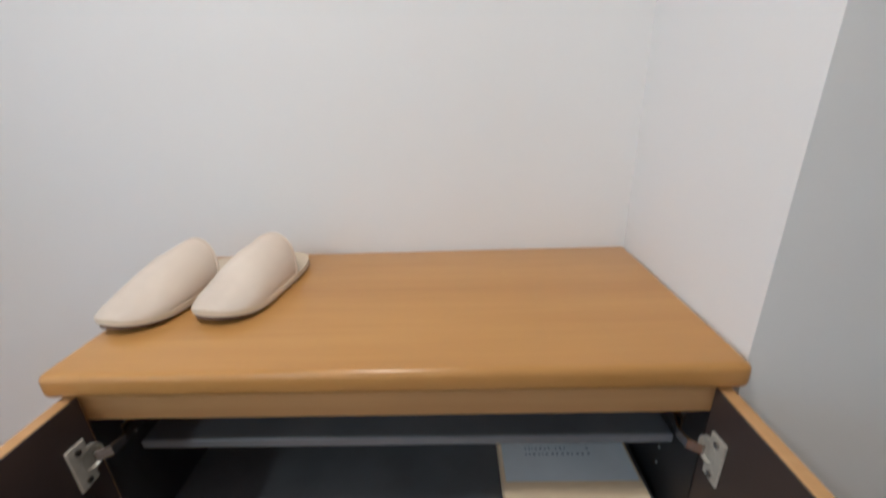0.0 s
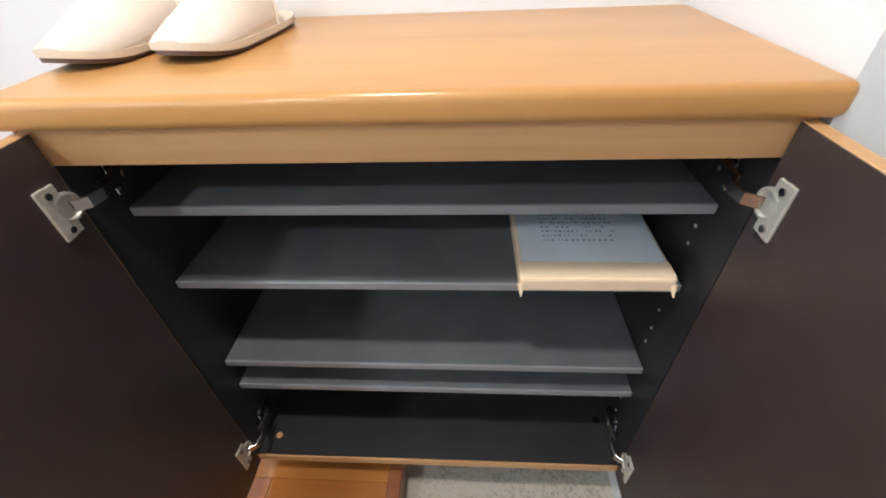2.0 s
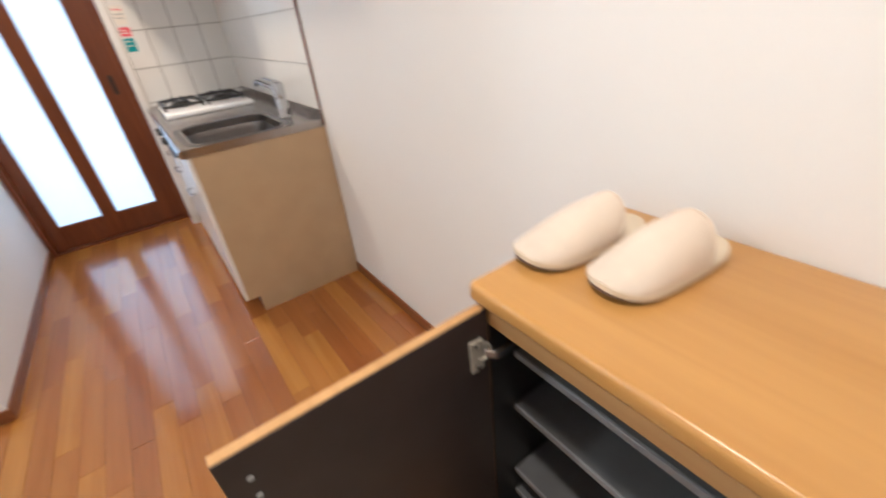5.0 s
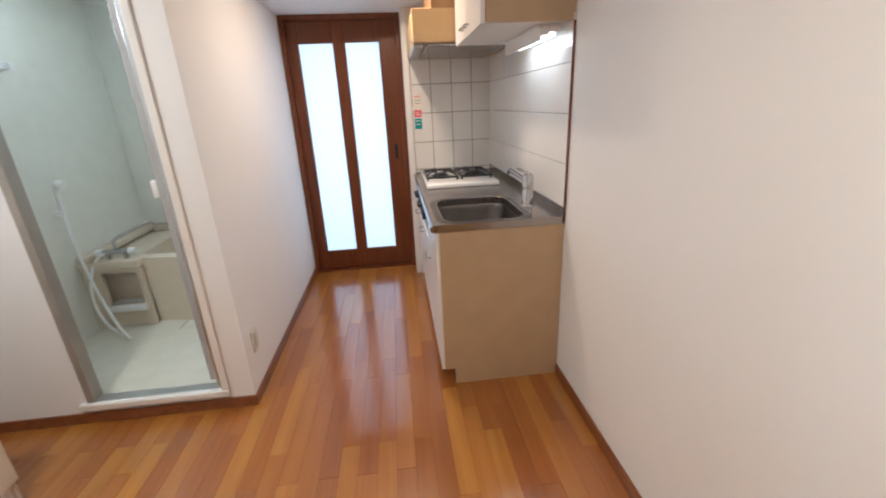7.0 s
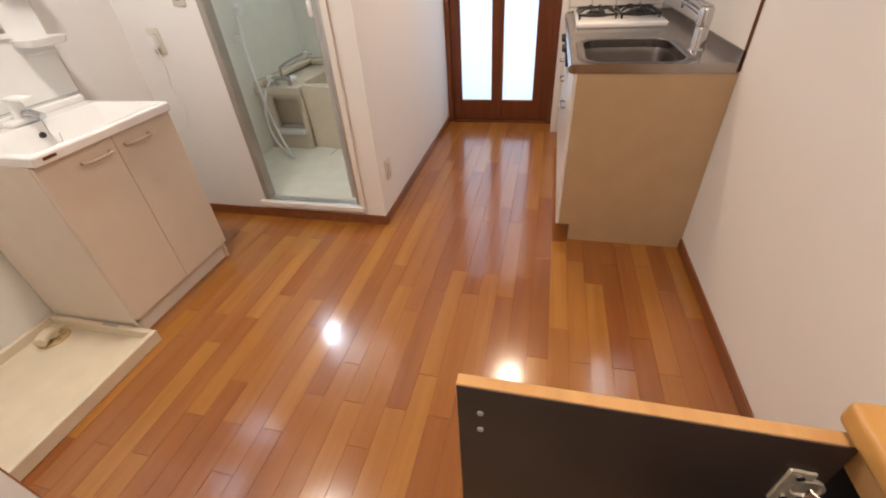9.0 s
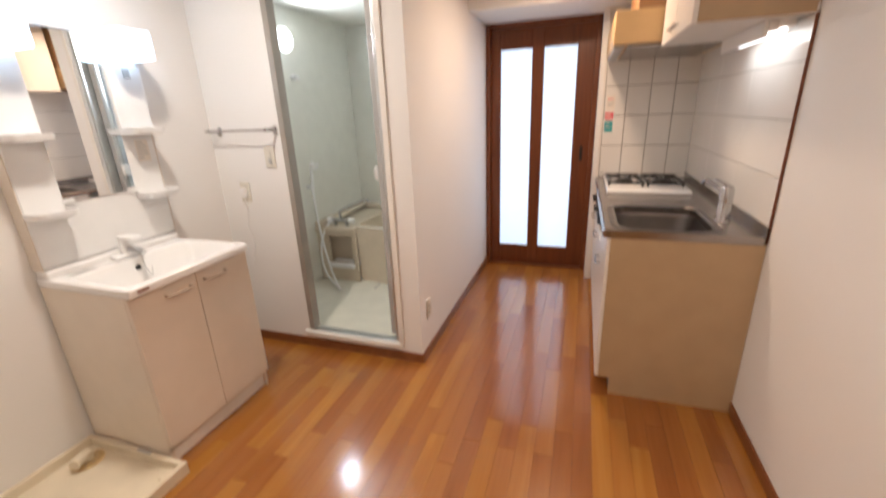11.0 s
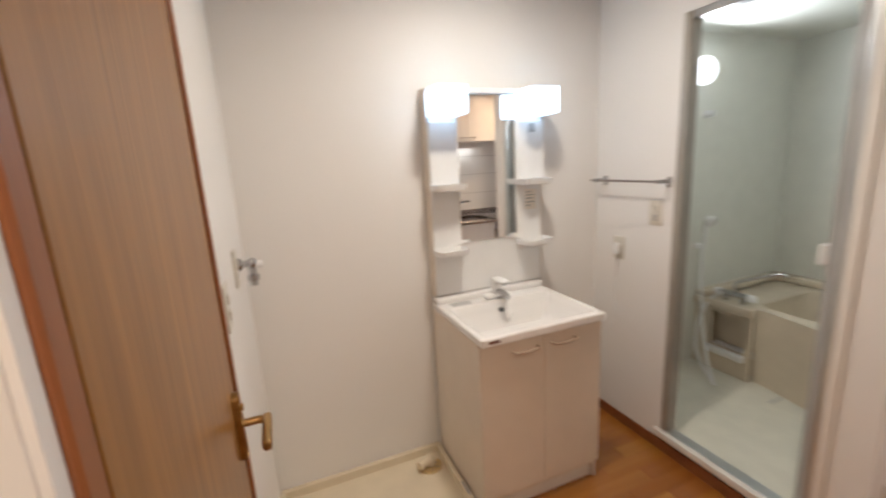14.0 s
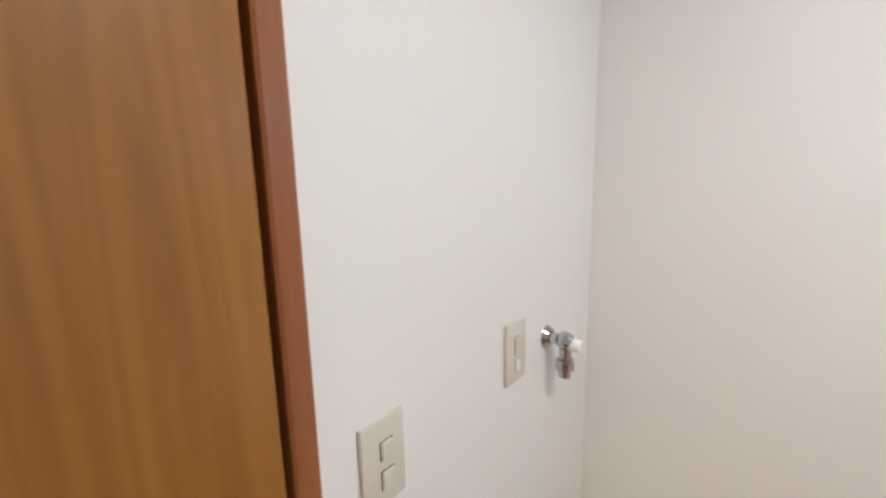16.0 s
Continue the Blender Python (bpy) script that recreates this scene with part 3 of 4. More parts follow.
first = slipper()
first.matrix_world = pose(-0.016, 0.953, 0.8725, 0, 0, -10)
copy_thing(first, pose(0.110, 0.972, 0.8725, 0, 0, -9))


def packet():
    """Shallow cream packet in clear wrapping with printed rows on a pale sheet."""
    p = thing("document_packet", "cream paper packet with printed sheet lying on a shelf", "packet")
    x0, x1, y0, y1, z = 0.517, 0.737, 0.922, 1.21, 0.5632
    part("wrapper", box(x0, x1, y0, y1, z, z + 0.026, 0.005, 2), M_BOOKPAPER, p, "cream paper wrapper")
    part("sheet", box(x0 + 0.006, x1 - 0.006, y0 + 0.036, y1 - 0.004, z + 0.0262, z + 0.0275), M_PAPERSHEET, p, "pale printed sheet under film")
    part("fold", box(x0 + 0.002, x1 - 0.002, y0 + 0.004, y0 + 0.035, z + 0.0262, z + 0.028, 0.0006), M_BOOKPAPER, p)
    bm = bmesh.new()
    rnd = random.Random(4)
    for r in range(13):
        x = x0 + 0.045
        while x < x1 - 0.065:
            w = rnd.uniform(0.0015, 0.0045)
            if rnd.random() < 0.85:
                bx(bm, x, x + w, y0 + 0.085 + r * 0.0115, y0 + 0.0885 + r * 0.0115, z + 0.0276, z + 0.0279)
            x += w + rnd.uniform(0.003, 0.006)
    part("print", bm, M_PRINT, p, "rows of dark blue print")
    for x in (x0 + 0.003, x1 - 0.003):
        part("corner_fold", cyl(bmesh.new(), (x, y0 + 0.004, z + 0.012), (x, y0 - 0.008, z - 0.002), 0.006, 0.001, 8), M_BOOKPAPER, p)


packet()


# ---- kitchen ----
KX0, KX1, KY, KZ = -3.055, -1.555, 0.655, 0.84


def bowl(bm, x0, x1, y0, y1, ztop, depth, nx=26, ny=20, power=5.0, drop=1.0, flat=0.85, tilt=0.0):
    """A sheet over the rectangle with a rounded basin pressed into it."""
    grid = []
    for i in range(nx + 1):
        row = []
        for j in range(ny + 1):
            u, v = 2 * i / nx - 1, 2 * j / ny - 1
            r = (abs(u) ** power + abs(v) ** power) ** (1 / power)
            f = min(1.0, max(0.0, (1.0 - r) / (1.0 - flat)))
            f = f * f * (3 - 2 * f)
            row.append(bm.verts.new((x0 + (x1 - x0) * i / nx, y0 + (y1 - y0) * j / ny, ztop - depth * f ** drop + tilt * f * v)))
        grid.append(row)
    for i in range(nx):
        for j in range(ny):
            bm.faces.new((grid[i][j], grid[i + 1][j], grid[i + 1][j + 1], grid[i][j + 1]))
    return bm


def frame_top(bm, X0, X1, Y0, Y1, x0, x1, y0, y1, z0, z1):
    """A slab with a rectangular hole, one closed mesh."""
    out, inn = ((X0, Y0), (X1, Y0), (X1, Y1), (X0, Y1)), ((x0, y0), (x1, y0), (x1, y1), (x0, y1))
    v = {(k, r, z): bm.verts.new((*p, z)) for k, ring in enumerate((out, inn)) for r, p in enumerate(ring) for z in (z0, z1)}
    for r in range(4):
        q = (r + 1) % 4
        for z in (z0, z1):
            bm.faces.new((v[0, r, z], v[0, q, z], v[1, q, z], v[1, r, z]))
        for k in (0, 1):
            bm.faces.new((v[k, r, z0], v[k, q, z0], v[k, q, z1], v[k, r, z1]))
    return bm


def kitchen_base():
    k = thing("kitchen_cabinet", "cream kitchen base cabinet with white doors", "cabinet")
    bm = bx(bmesh.new(), KX1 - 0.018, KX1, KY + 0.016, N - 0.002, 0.088, KZ - 0.036)
    bx(bm, KX1 - 0.018, KX1, KY + 0.068, N - 0.002, 0.0, 0.088)
    part("end_panel", bm, M_CREAM, k, "plain cream end panel")
    k2 = part("toe_notch", box(KX1 - 0.05, KX1 - 0.019, KY + 0.07, KY + 0.085, 0.0, 0.085), M_BLACKRUBBER, k)
    part("toe_kick", box(KX0, KX1 - 0.05, KY + 0.07, KY + 0.085, 0.0, 0.085), M_DARKWOOD, k, "recessed dark toe kick")
    part("body", box(KX0, KX1 - 0.018, KY + 0.025, N - 0.004, 0.088, 0.62), M_CREAM, k)
    xs = [KX1 - 0.001, KX1 - 0.50, KX1 - 1.0, KX0 + 0.002]
    for i, (b, a) in enumerate(zip(xs, xs[1:])):
        d = part("door", box(a + 0.003, b - 0.001, KY, KY + 0.016, 0.088, KZ - 0.036 if i < 1 else 0.62, 0.002), M_WHITEPANEL, k, "glossy white door")
        bm = bmesh.new()
        tube(bm, [(a + 0.05, KY, 0.56), (a + 0.05, KY - 0.022, 0.56), (a + 0.15, KY - 0.022, 0.56), (a + 0.15, KY, 0.56)], 0.004, 8)
        part("handle", bm, M_CHROME, d, "", True)
    p = part("grill_panel", box(KX0 + 0.10, KX0 + 0.62, KY - 0.006, KY + 0.02, 0.63, KZ - 0.04, 0.003), M_IRON, k, "black gas stove front with knobs")
    for x in (KX0 + 0.17, KX0 + 0.27, KX0 + 0.52, KX0 + 0.58):
        part("knob", cyl(bmesh.new(), (x, KY - 0.006, 0.72), (x, KY - 0.032, 0.72), 0.017, 0.014), M_IRON, p, "", True)


kitchen_base()


def sink_bowl(x0, x1, y0, y1):
    loops = []
    for d, r, z in ((-0.022, 0.11, 0.0008), (-0.012, 0.10, 0.0035), (0.0, 0.09, 0.003), (0.006, 0.085, -0.004), (0.014, 0.082, -0.06), (0.024, 0.08, -0.14), (0.040, 0.075, -0.182), (0.075, 0.06, -0.197), (0.15, 0.03, -0.1995)):
        loops.append(rrect(x0 + d, x1 - d, y0 + d, y1 - d, r, KZ + z, 7))
    return loft(bmesh.new(), loops, cap_last=True)


def kitchen_worktop():
    w = thing("kitchen_worktop", "brushed stainless steel worktop with sink and upstand", "worktop")
    sx0, sx1, sy0, sy1 = -2.06, -1.575, 0.692, 1.095
    hole = (sx0 + 0.012, sx1 - 0.012, sy0 + 0.012, sy1 - 0.012, 0.085)
    slab = (KX0 + 0.001, KX1 + 0.004, KY - 0.006, N - 0.014, 0.0005)
    bm = loft(bmesh.new(), [rrect(*slab, KZ - 0.034), rrect(*slab, KZ), rrect(*hole, KZ), rrect(*hole, KZ - 0.034)], ring=True)
    part("slab", bm, M_STEEL, w)
    bm = bmesh.new()
    cyl(bm, (KX0 + 0.001, KY - 0.006, KZ - 0.017), (KX1 + 0.004, KY - 0.006, KZ - 0.017), 0.017, seg=16)
    part("front_edge", bm, M_STEEL, w, "rolled front edge", True)
    part("upstand", box(KX0 + 0.001, KX1 + 0.004, N - 0.014, N - 0.002, KZ - 0.034, KZ + 0.042, 0.003), M_STEEL, w, "low steel upstand")
    s = part("sink", sink_bowl(sx0, sx1, sy0, sy1), M_SINK, w, "deep rounded stainless sink", True)
    bm = bmesh.new()
    lathe(bm, [(0.055, 0.0), (0.057, 0.003), (0.045, 0.004), (0.042, 0.001), (0.0, 0.001)][:4], (-1.83, 0.93, KZ - 0.1985))
    part("drain", bm, M_CHROME, s, "", True)


kitchen_worktop()


def mixer_tap():
    t = thing("kitchen_tap", "chrome single-lever mixer tap beside the sink", "tap")
    x, y, z = -1.80, 1.150, KZ
    part("base", cyl(bmesh.new(), (x, y, z), (x, y, z + 0.010), 0.034, 0.028), M_CHROME, t, "", True)
    bm = bmesh.new()
    lathe(bm, [(0.029, 0.0), (0.0275, 0.006), (0.0265, 0.074), (0.0250, 0.076), (0.0250, 0.080), (0.0285, 0.082), (0.0285, 0.140), (0.024, 0.148), (0.010, 0.151)], (x, y, z + 0.008))
    part("body", bm, M_CHROME, t, "", True)
    bm = bmesh.new()
    tube(bm, [(x, y, z + 0.118), (x - 0.06, y - 0.018, z + 0.136), (x - 0.15, y - 0.045, z + 0.156), (x - 0.172, y - 0.051, z + 0.152), (x - 0.178, y - 0.053, z + 0.136)], 0.0105, 12)
    part("spout", bm, M_CHROME, t, "", True)
    bm = bmesh.new()
    bx(bm, -0.095, 0.020, -0.011, 0.011, -0.004, 0.004, 0.003, 2)
    part("lever", bm, M_CHROME, t, "flat chrome lever", True).matrix_basis = pose(x, y, z + 0.162, 0, 8, 18)


mixer_tap()


def stove():
    s = thing("gas_stove", "white enamel two-burner gas stove with black grates", "stove")
    x0, x1, y0, y1, z = -2.96, -2.375, 0.685, 1.15, KZ
    part("tray", box(x0, x1, y0, y1, z, z + 0.028, 0.010, 3), M_CERAMIC, s, "white enamel tray", True)
    for cx, cy in ((-2.66, 0.80), (-2.66, 1.025)):
        part("drip_bowl", lathe(bmesh.new(), [(0.092, 0.0), (0.095, 0.004), (0.060, 0.003), (0.056, 0.0)], (cx, cy, z + 0.026), ring=True), M_STEEL, s, "steel drip bowl", True)
        b = part("burner", lathe(bmesh.new(), [(0.055, 0.0), (0.052, 0.016), (0.040, 0.020), (0.036, 0.026), (0.012, 0.028)], (cx, cy, z + 0.026)), M_IRON, s, "black burner", True)
        bm = bmesh.new()
        for a in (-0.175, 0.163):
            bx(bm, cx + a, cx + a + 0.012, cy - 0.105, cy + 0.105, z + 0.044, z + 0.056, 0.002)
        for a in (-0.105, 0.093):
            bx(bm, cx - 0.163, cx + 0.163, cy + a, cy + a + 0.012, z + 0.044, z + 0.056, 0.002)
        for a in (-0.172, 0.160):
            for c in (-0.103, 0.091):
                bx(bm, cx + a, cx + a + 0.010, cy + c, cy + c + 0.010, z + 0.026, z + 0.046)
        g = part("grate", bm, M_IRON, s, "black iron grate")
        for q in range(8):
            a = q * math.pi / 4 + math.pi / 8
            bm = bmesh.new()
            ox, oy = 0.165 * math.cos(a), 0.10 * math.sin(a)
            tube(bm, [(cx + ox, cy + oy, z + 0.050), (cx + ox * 0.7, cy + oy * 0.7, z + 0.066), (cx + ox * 0.28, cy + oy * 0.28, z + 0.064)], 0.0055, 6)
            part("prong", bm, M_IRON, g)
    part("rear_vent", box(x0 + 0.2, x1 - 0.2, y1 - 0.06, y1 - 0.03, z + 0.027, z + 0.032), M_IRON, s)


stove()


def upper_cabinet():
    u = thing("upper_cabinet", "beige wall cabinet with white doors above the sink", "cabinet")
    x0, x1, y0, z0, z1 = -2.215, KX1, 0.872, 1.63, CL - 0.006
    part("body", box(x0, x1 - 0.018, y0 + 0.018, N - 0.002, z0, z1), M_WHITEPANEL, u)
    part("end_panel", box(x1 - 0.018, x1, y0 + 0.017, N - 0.002, z0, z1, 0.001), M_CREAM, u, "beige end panel")
    xm = (x0 + x1) / 2
    for a, b, hx in ((x0, xm - 0.002, xm - 0.05), (xm + 0.002, x1, xm + 0.05)):
        d = part("door", box(a, b, y0 - 0.002, y0 + 0.016, z0 - 0.004, z1, 0.002), M_WHITEPANEL, u, "white cabinet door")
        bm = bmesh.new()
        tube(bm, [(hx - 0.03, y0, z0 + 0.035), (hx - 0.03, y0 - 0.02, z0 + 0.035), (hx + 0.03, y0 - 0.02, z0 + 0.035), (hx + 0.03, y0, z0 + 0.035)], 0.004, 8)
        part("handle", bm, M_CHROME, d, "", True)


upper_cabinet()


def range_hood():
    h = thing("range_hood", "tan range hood with boxed duct above the stove", "range hood")
    part("canopy", box(-3.05, -2.235, 0.645, N - 0.002, 1.655, 1.815, 0.004, 2), M_CANOPY, h, "tan canopy, lightened for the light on it")
    part("duct_cover", box(-2.71, -2.235, 0.748, N - 0.002, 1.817, CL - 0.004, 0.002), M_HOOD, h, "tan duct cover")
    part("grease_filter", box(-3.0, -2.28, 0.72, N - 0.06, 1.640, 1.654, 0.003), M_STEEL, h, "steel grease filter")
    part("switch_bar", box(-2.95, -2.27, 0.650, 0.70, 1.636, 1.654, 0.003), M_GREY, h)
    for x in (-2.40, -2.36, -2.32):
        part("button", box(x - 0.012, x + 0.012, 0.641, 0.646, 1.67, 1.685, 0.002), M_GREY, h)


range_hood()


def under_light():
    u = thing("under_cabinet_light", "lit white fluorescent strip light under the wall cabinet", "lamp")
    part("housing", box(-2.14, -1.62, 1.165, 1.215, 1.600, 1.629, 0.003), M_WHITEPANEL, u)
    part("front_shade", box(-2.14, -1.62, 1.118, 1.132, 1.568, 1.629, 0.004, 2), M_WHITEPANEL, u, "white front shade")
    for x in (-2.138, -1.636):
        part("end_cap", box(x, x + 0.014, 1.134, 1.164, 1.590, 1.629, 0.002), M_WHITEPANEL, u)
    part("tube", cyl(bmesh.new(), (-2.12, 1.19, 1.592), (-1.64, 1.19, 1.592), 0.0075), M_TUBE, u, "glowing tube", True)


under_light()

# tiled splashback: pieces on a grout bed
def tiles():
    w = tagged(part("splashback_west", box(-3.06, -3.056, 0.655, N - 0.004, KZ + 0.0, 1.66), M_GROUT), "white glazed tiles with grey grout beside the stove", "wall tiles", kind="structure")
    zs = [0.842, 0.868, 1.072, 1.282, 1.482, 1.66]
    ys = [0.656, 0.80, 0.953, 1.103, N - 0.004]
    for z0, z1 in zip(zs, zs[1:]):
        for y0, y1 in zip(ys, ys[1:]):
            part("tile", box(-3.0565, -3.050, y0 + 0.0022, y1 - 0.0022, z0 + 0.0022, z1 - 0.0022, 0.0014), M_TILE, w)
    n = tagged(part("splashback_north", box(-3.05, KX1 + 0.001, N - 0.004, N - 0.0005, KZ, 1.63), M_GROUT), "white glazed panel tiles with fine level joints behind the sink", "wall tiles", kind="structure")
    xs = [-3.05, -2.55, -2.05, KX1 + 0.001]
    for z0, z1 in zip(zs, zs[1:]):
        for x0, x1 in zip(xs, xs[1:]):
            part("tile", box(x0 + 0.0004, x1 - 0.0004, N - 0.010, N - 0.0035, z0 + 0.0014, z1 - 0.0014, 0.0008), M_TILE, n)
    structure("splashback_trim", box(KX1 + 0.001, KX1 + 0.004, N - 0.011, N - 0.0005, KZ - 0.03, 1.63), M_DARKWOOD, "dark brown edge strip of the splashback", "trim")
    structure("corner_trim", box(-3.062, -3.048, 0.640, 0.6545, 0.0, 1.984, 0.002), M_WHITEPANEL, "white corner strip beside the tiles", "trim")


tiles()


def notice(name, label, mat, y0, y1, z0, z1):
    n = thing(name, label, "sticker")
    part("sheet", box(-3.0498, -3.0485, y0, y1, z0, z1), mat, n)
    return n


a = notice("sticker", "red sticker on the tiled splashback", M_RED, 0.668, 0.722, 1.255, 1.305)
b = notice("sticker", "teal sticker on the tiled splashback", M_TEAL, 0.668, 0.722, 1.17, 1.245)
c = notice("sticker", "pale notice on the tiled splashback", M_PALE, 0.668, 0.728, 1.315, 1.42)
for par, y, z, w, m in ((a, 0.675, 1.285, 0.03, M_PALE), (a, 0.675, 1.27, 0.04, M_PALE), (b, 0.675, 1.225, 0.03, M_PALE), (b, 0.675, 1.2, 0.035, M_PALE), (c, 0.675, 1.395, 0.04, M_RED), (c, 0.675, 1.37, 0.045, M_GREY), (c, 0.675, 1.35, 0.04, M_GREY)):
    part("print_bar", box(-3.0486, -3.0482, y, y + w, z, z + 0.006), m, par)


# ---- washing area ----
VX0, VX1, VY, VZ, VB = -1.165, -0.592, -0.972, 0.80, -1.40


def vanity():
    v = thing("vanity_unit", "cream vanity unit with white basin top and two doors", "vanity")
    part("body", box(VX0 + 0.01, VX1 - 0.004, S + 0.012, VY - 0.030, 0.07, 0.62), M_VANITY, v)
    part("side_panel", box(VX1 - 0.018, VX1 - 0.002, S + 0.012, VY - 0.030, 0.0, VZ - 0.036, 0.001), M_VANITY, v)
    part("side_panel", box(VX0 + 0.002, VX0 + 0.018, S + 0.012, VY - 0.030, 0.0, VZ - 0.036, 0.001), M_VANITY, v)
    part("plinth", box(VX0 + 0.018, VX1 - 0.018, VY - 0.055, VY - 0.045, 0.0, 0.092), M_WHITEPANEL, v, "white plinth board")
    xm = (VX0 + VX1) / 2
    for a, b, h in ((VX0 + 0.002, xm - 0.0015, xm - 0.09), (xm + 0.0015, VX1 - 0.002, xm + 0.09)):
        d = part("door", box(a, b, VY - 0.029, VY - 0.011, 0.095, VZ - 0.040, 0.002), M_VANITY, v, "plain cream door")
        bm = bmesh.new()
        z = VZ - 0.085
        tube(bm, [(h - 0.055, VY - 0.011, z), (h - 0.052, VY + 0.008, z), (h, VY + 0.018, z), (h + 0.052, VY + 0.008, z), (h + 0.055, VY - 0.011, z)], 0.0055, 8)
        part("handle", bm, M_TAUPE, d, "bowed taupe handle", True)
    f = VY + 0.012
    loops = [rrect(VX0 + d, VX1 - d, VB - 0.06, f - d, r, VZ + z, 5, 0.003) for d, r, z in ((0.004, 0.010, -0.036), (0.0, 0.012, -0.032), (0.0, 0.012, -0.007), (0.003, 0.010, -0.002), (0.008, 0.008, 0.0))]
    hole = (VX0 + 0.022, VX1 - 0.022, VB + 0.085, f - 0.024, 0.03)
    loops += [rrect(*hole, VZ, 5), rrect(*hole, VZ - 0.03, 5)]
    t = part("basin_top", loft(bmesh.new(), loops, ring=True), M_CERAMIC, v, "white basin top")
    y0, y1 = hole[2], hole[3]

    def floor_z(low):
        return lambda y: VZ - low + 0.030 * (y - y0) / (y1 - y0)

    loops = [rrect(*hole, VZ + 0.0006, 5)]
    for d, r, z in ((0.003, 0.03, VZ - 0.004), (0.010, 0.032, VZ - 0.035), (0.020, 0.036, floor_z(0.105)), (0.034, 0.045, floor_z(0.128)), (0.060, 0.045, floor_z(0.136)), (0.12, 0.03, floor_z(0.140))):
        loops.append(rrect(hole[0] + d, hole[1] - d, y0 + d, y1 - d, r, z, 5))
    part("basin", loft(bmesh.new(), loops, cap_last=True), M_CERAMIC, t, "wide rectangular white basin", True)
    part("back_ledge", box(VX0 + 0.003, VX1 - 0.003, VB - 0.058, VB + 0.014, VZ - 0.004, VZ + 0.030, 0.010, 3), M_CERAMIC, t, "", True)
    part("soap_recess", box(VX1 - 0.150, VX1 - 0.055, VB + 0.022, VB + 0.066, VZ - 0.001, VZ + 0.0008, 0.0004), M_GREY, t, "shallow grey soap dish")
    part("overflow", cyl(bmesh.new(), (-0.872, VB + 0.090, VZ - 0.046), (-0.872, VB + 0.1045, VZ - 0.042), 0.011), M_IRON, t)
    part("drain", cyl(bmesh.new(), (-0.88, -1.16, VZ - 0.130), (-0.88, -1.16, VZ - 0.116), 0.024), M_CHROME, t, "", True)
    part("label", box(VX1 - 0.075, VX1 - 0.03, VY + 0.0115, VY + 0.0130, VZ - 0.022, VZ - 0.012), M_DARKWOOD, t, "small dark maker label")


vanity()


def vanity_tap():
    t = thing("basin_tap", "white and chrome single-lever basin tap", "tap")
    x, y, z = -0.878, -1.352, VZ
    part("base", box(x - 0.065, x + 0.065, y - 0.024, y + 0.024, z, z + 0.022, 0.010, 3), M_PLASTIC, t, "white base", True)
    bm = bmesh.new()
    lathe(bm, [(0.024, 0.0), (0.023, 0.05), (0.020, 0.065), (0.008, 0.07)], (x, y, z + 0.018))
    part("body", bm, M_PLASTIC, t, "white body", True)
    bm = bmesh.new()
    tube(bm, [(x, y + 0.01, z + 0.035), (x, y + 0.06, z + 0.040), (x, y + 0.105, z + 0.028)], 0.013, 12)
    part("spout", bm, M_CHROME, t, "", True)
    part("lever", box(x - 0.024, x + 0.024, y - 0.01, y + 0.085, z + 0.086, z + 0.098, 0.005, 2), M_PLASTIC, t, "white lever", True)
    bm = bmesh.new()
    tube(bm, [(x + 0.012, y + 0.105, z + 0.02), (x + 0.02, y + 0.12, z - 0.03), (x + 0.005, y + 0.125, z - 0.075), (x - 0.012, y + 0.115, z - 0.04)], 0.0016, 6)
    part("chain", bm, M_CHROME, t, "thin plug chain", True)


vanity_tap()


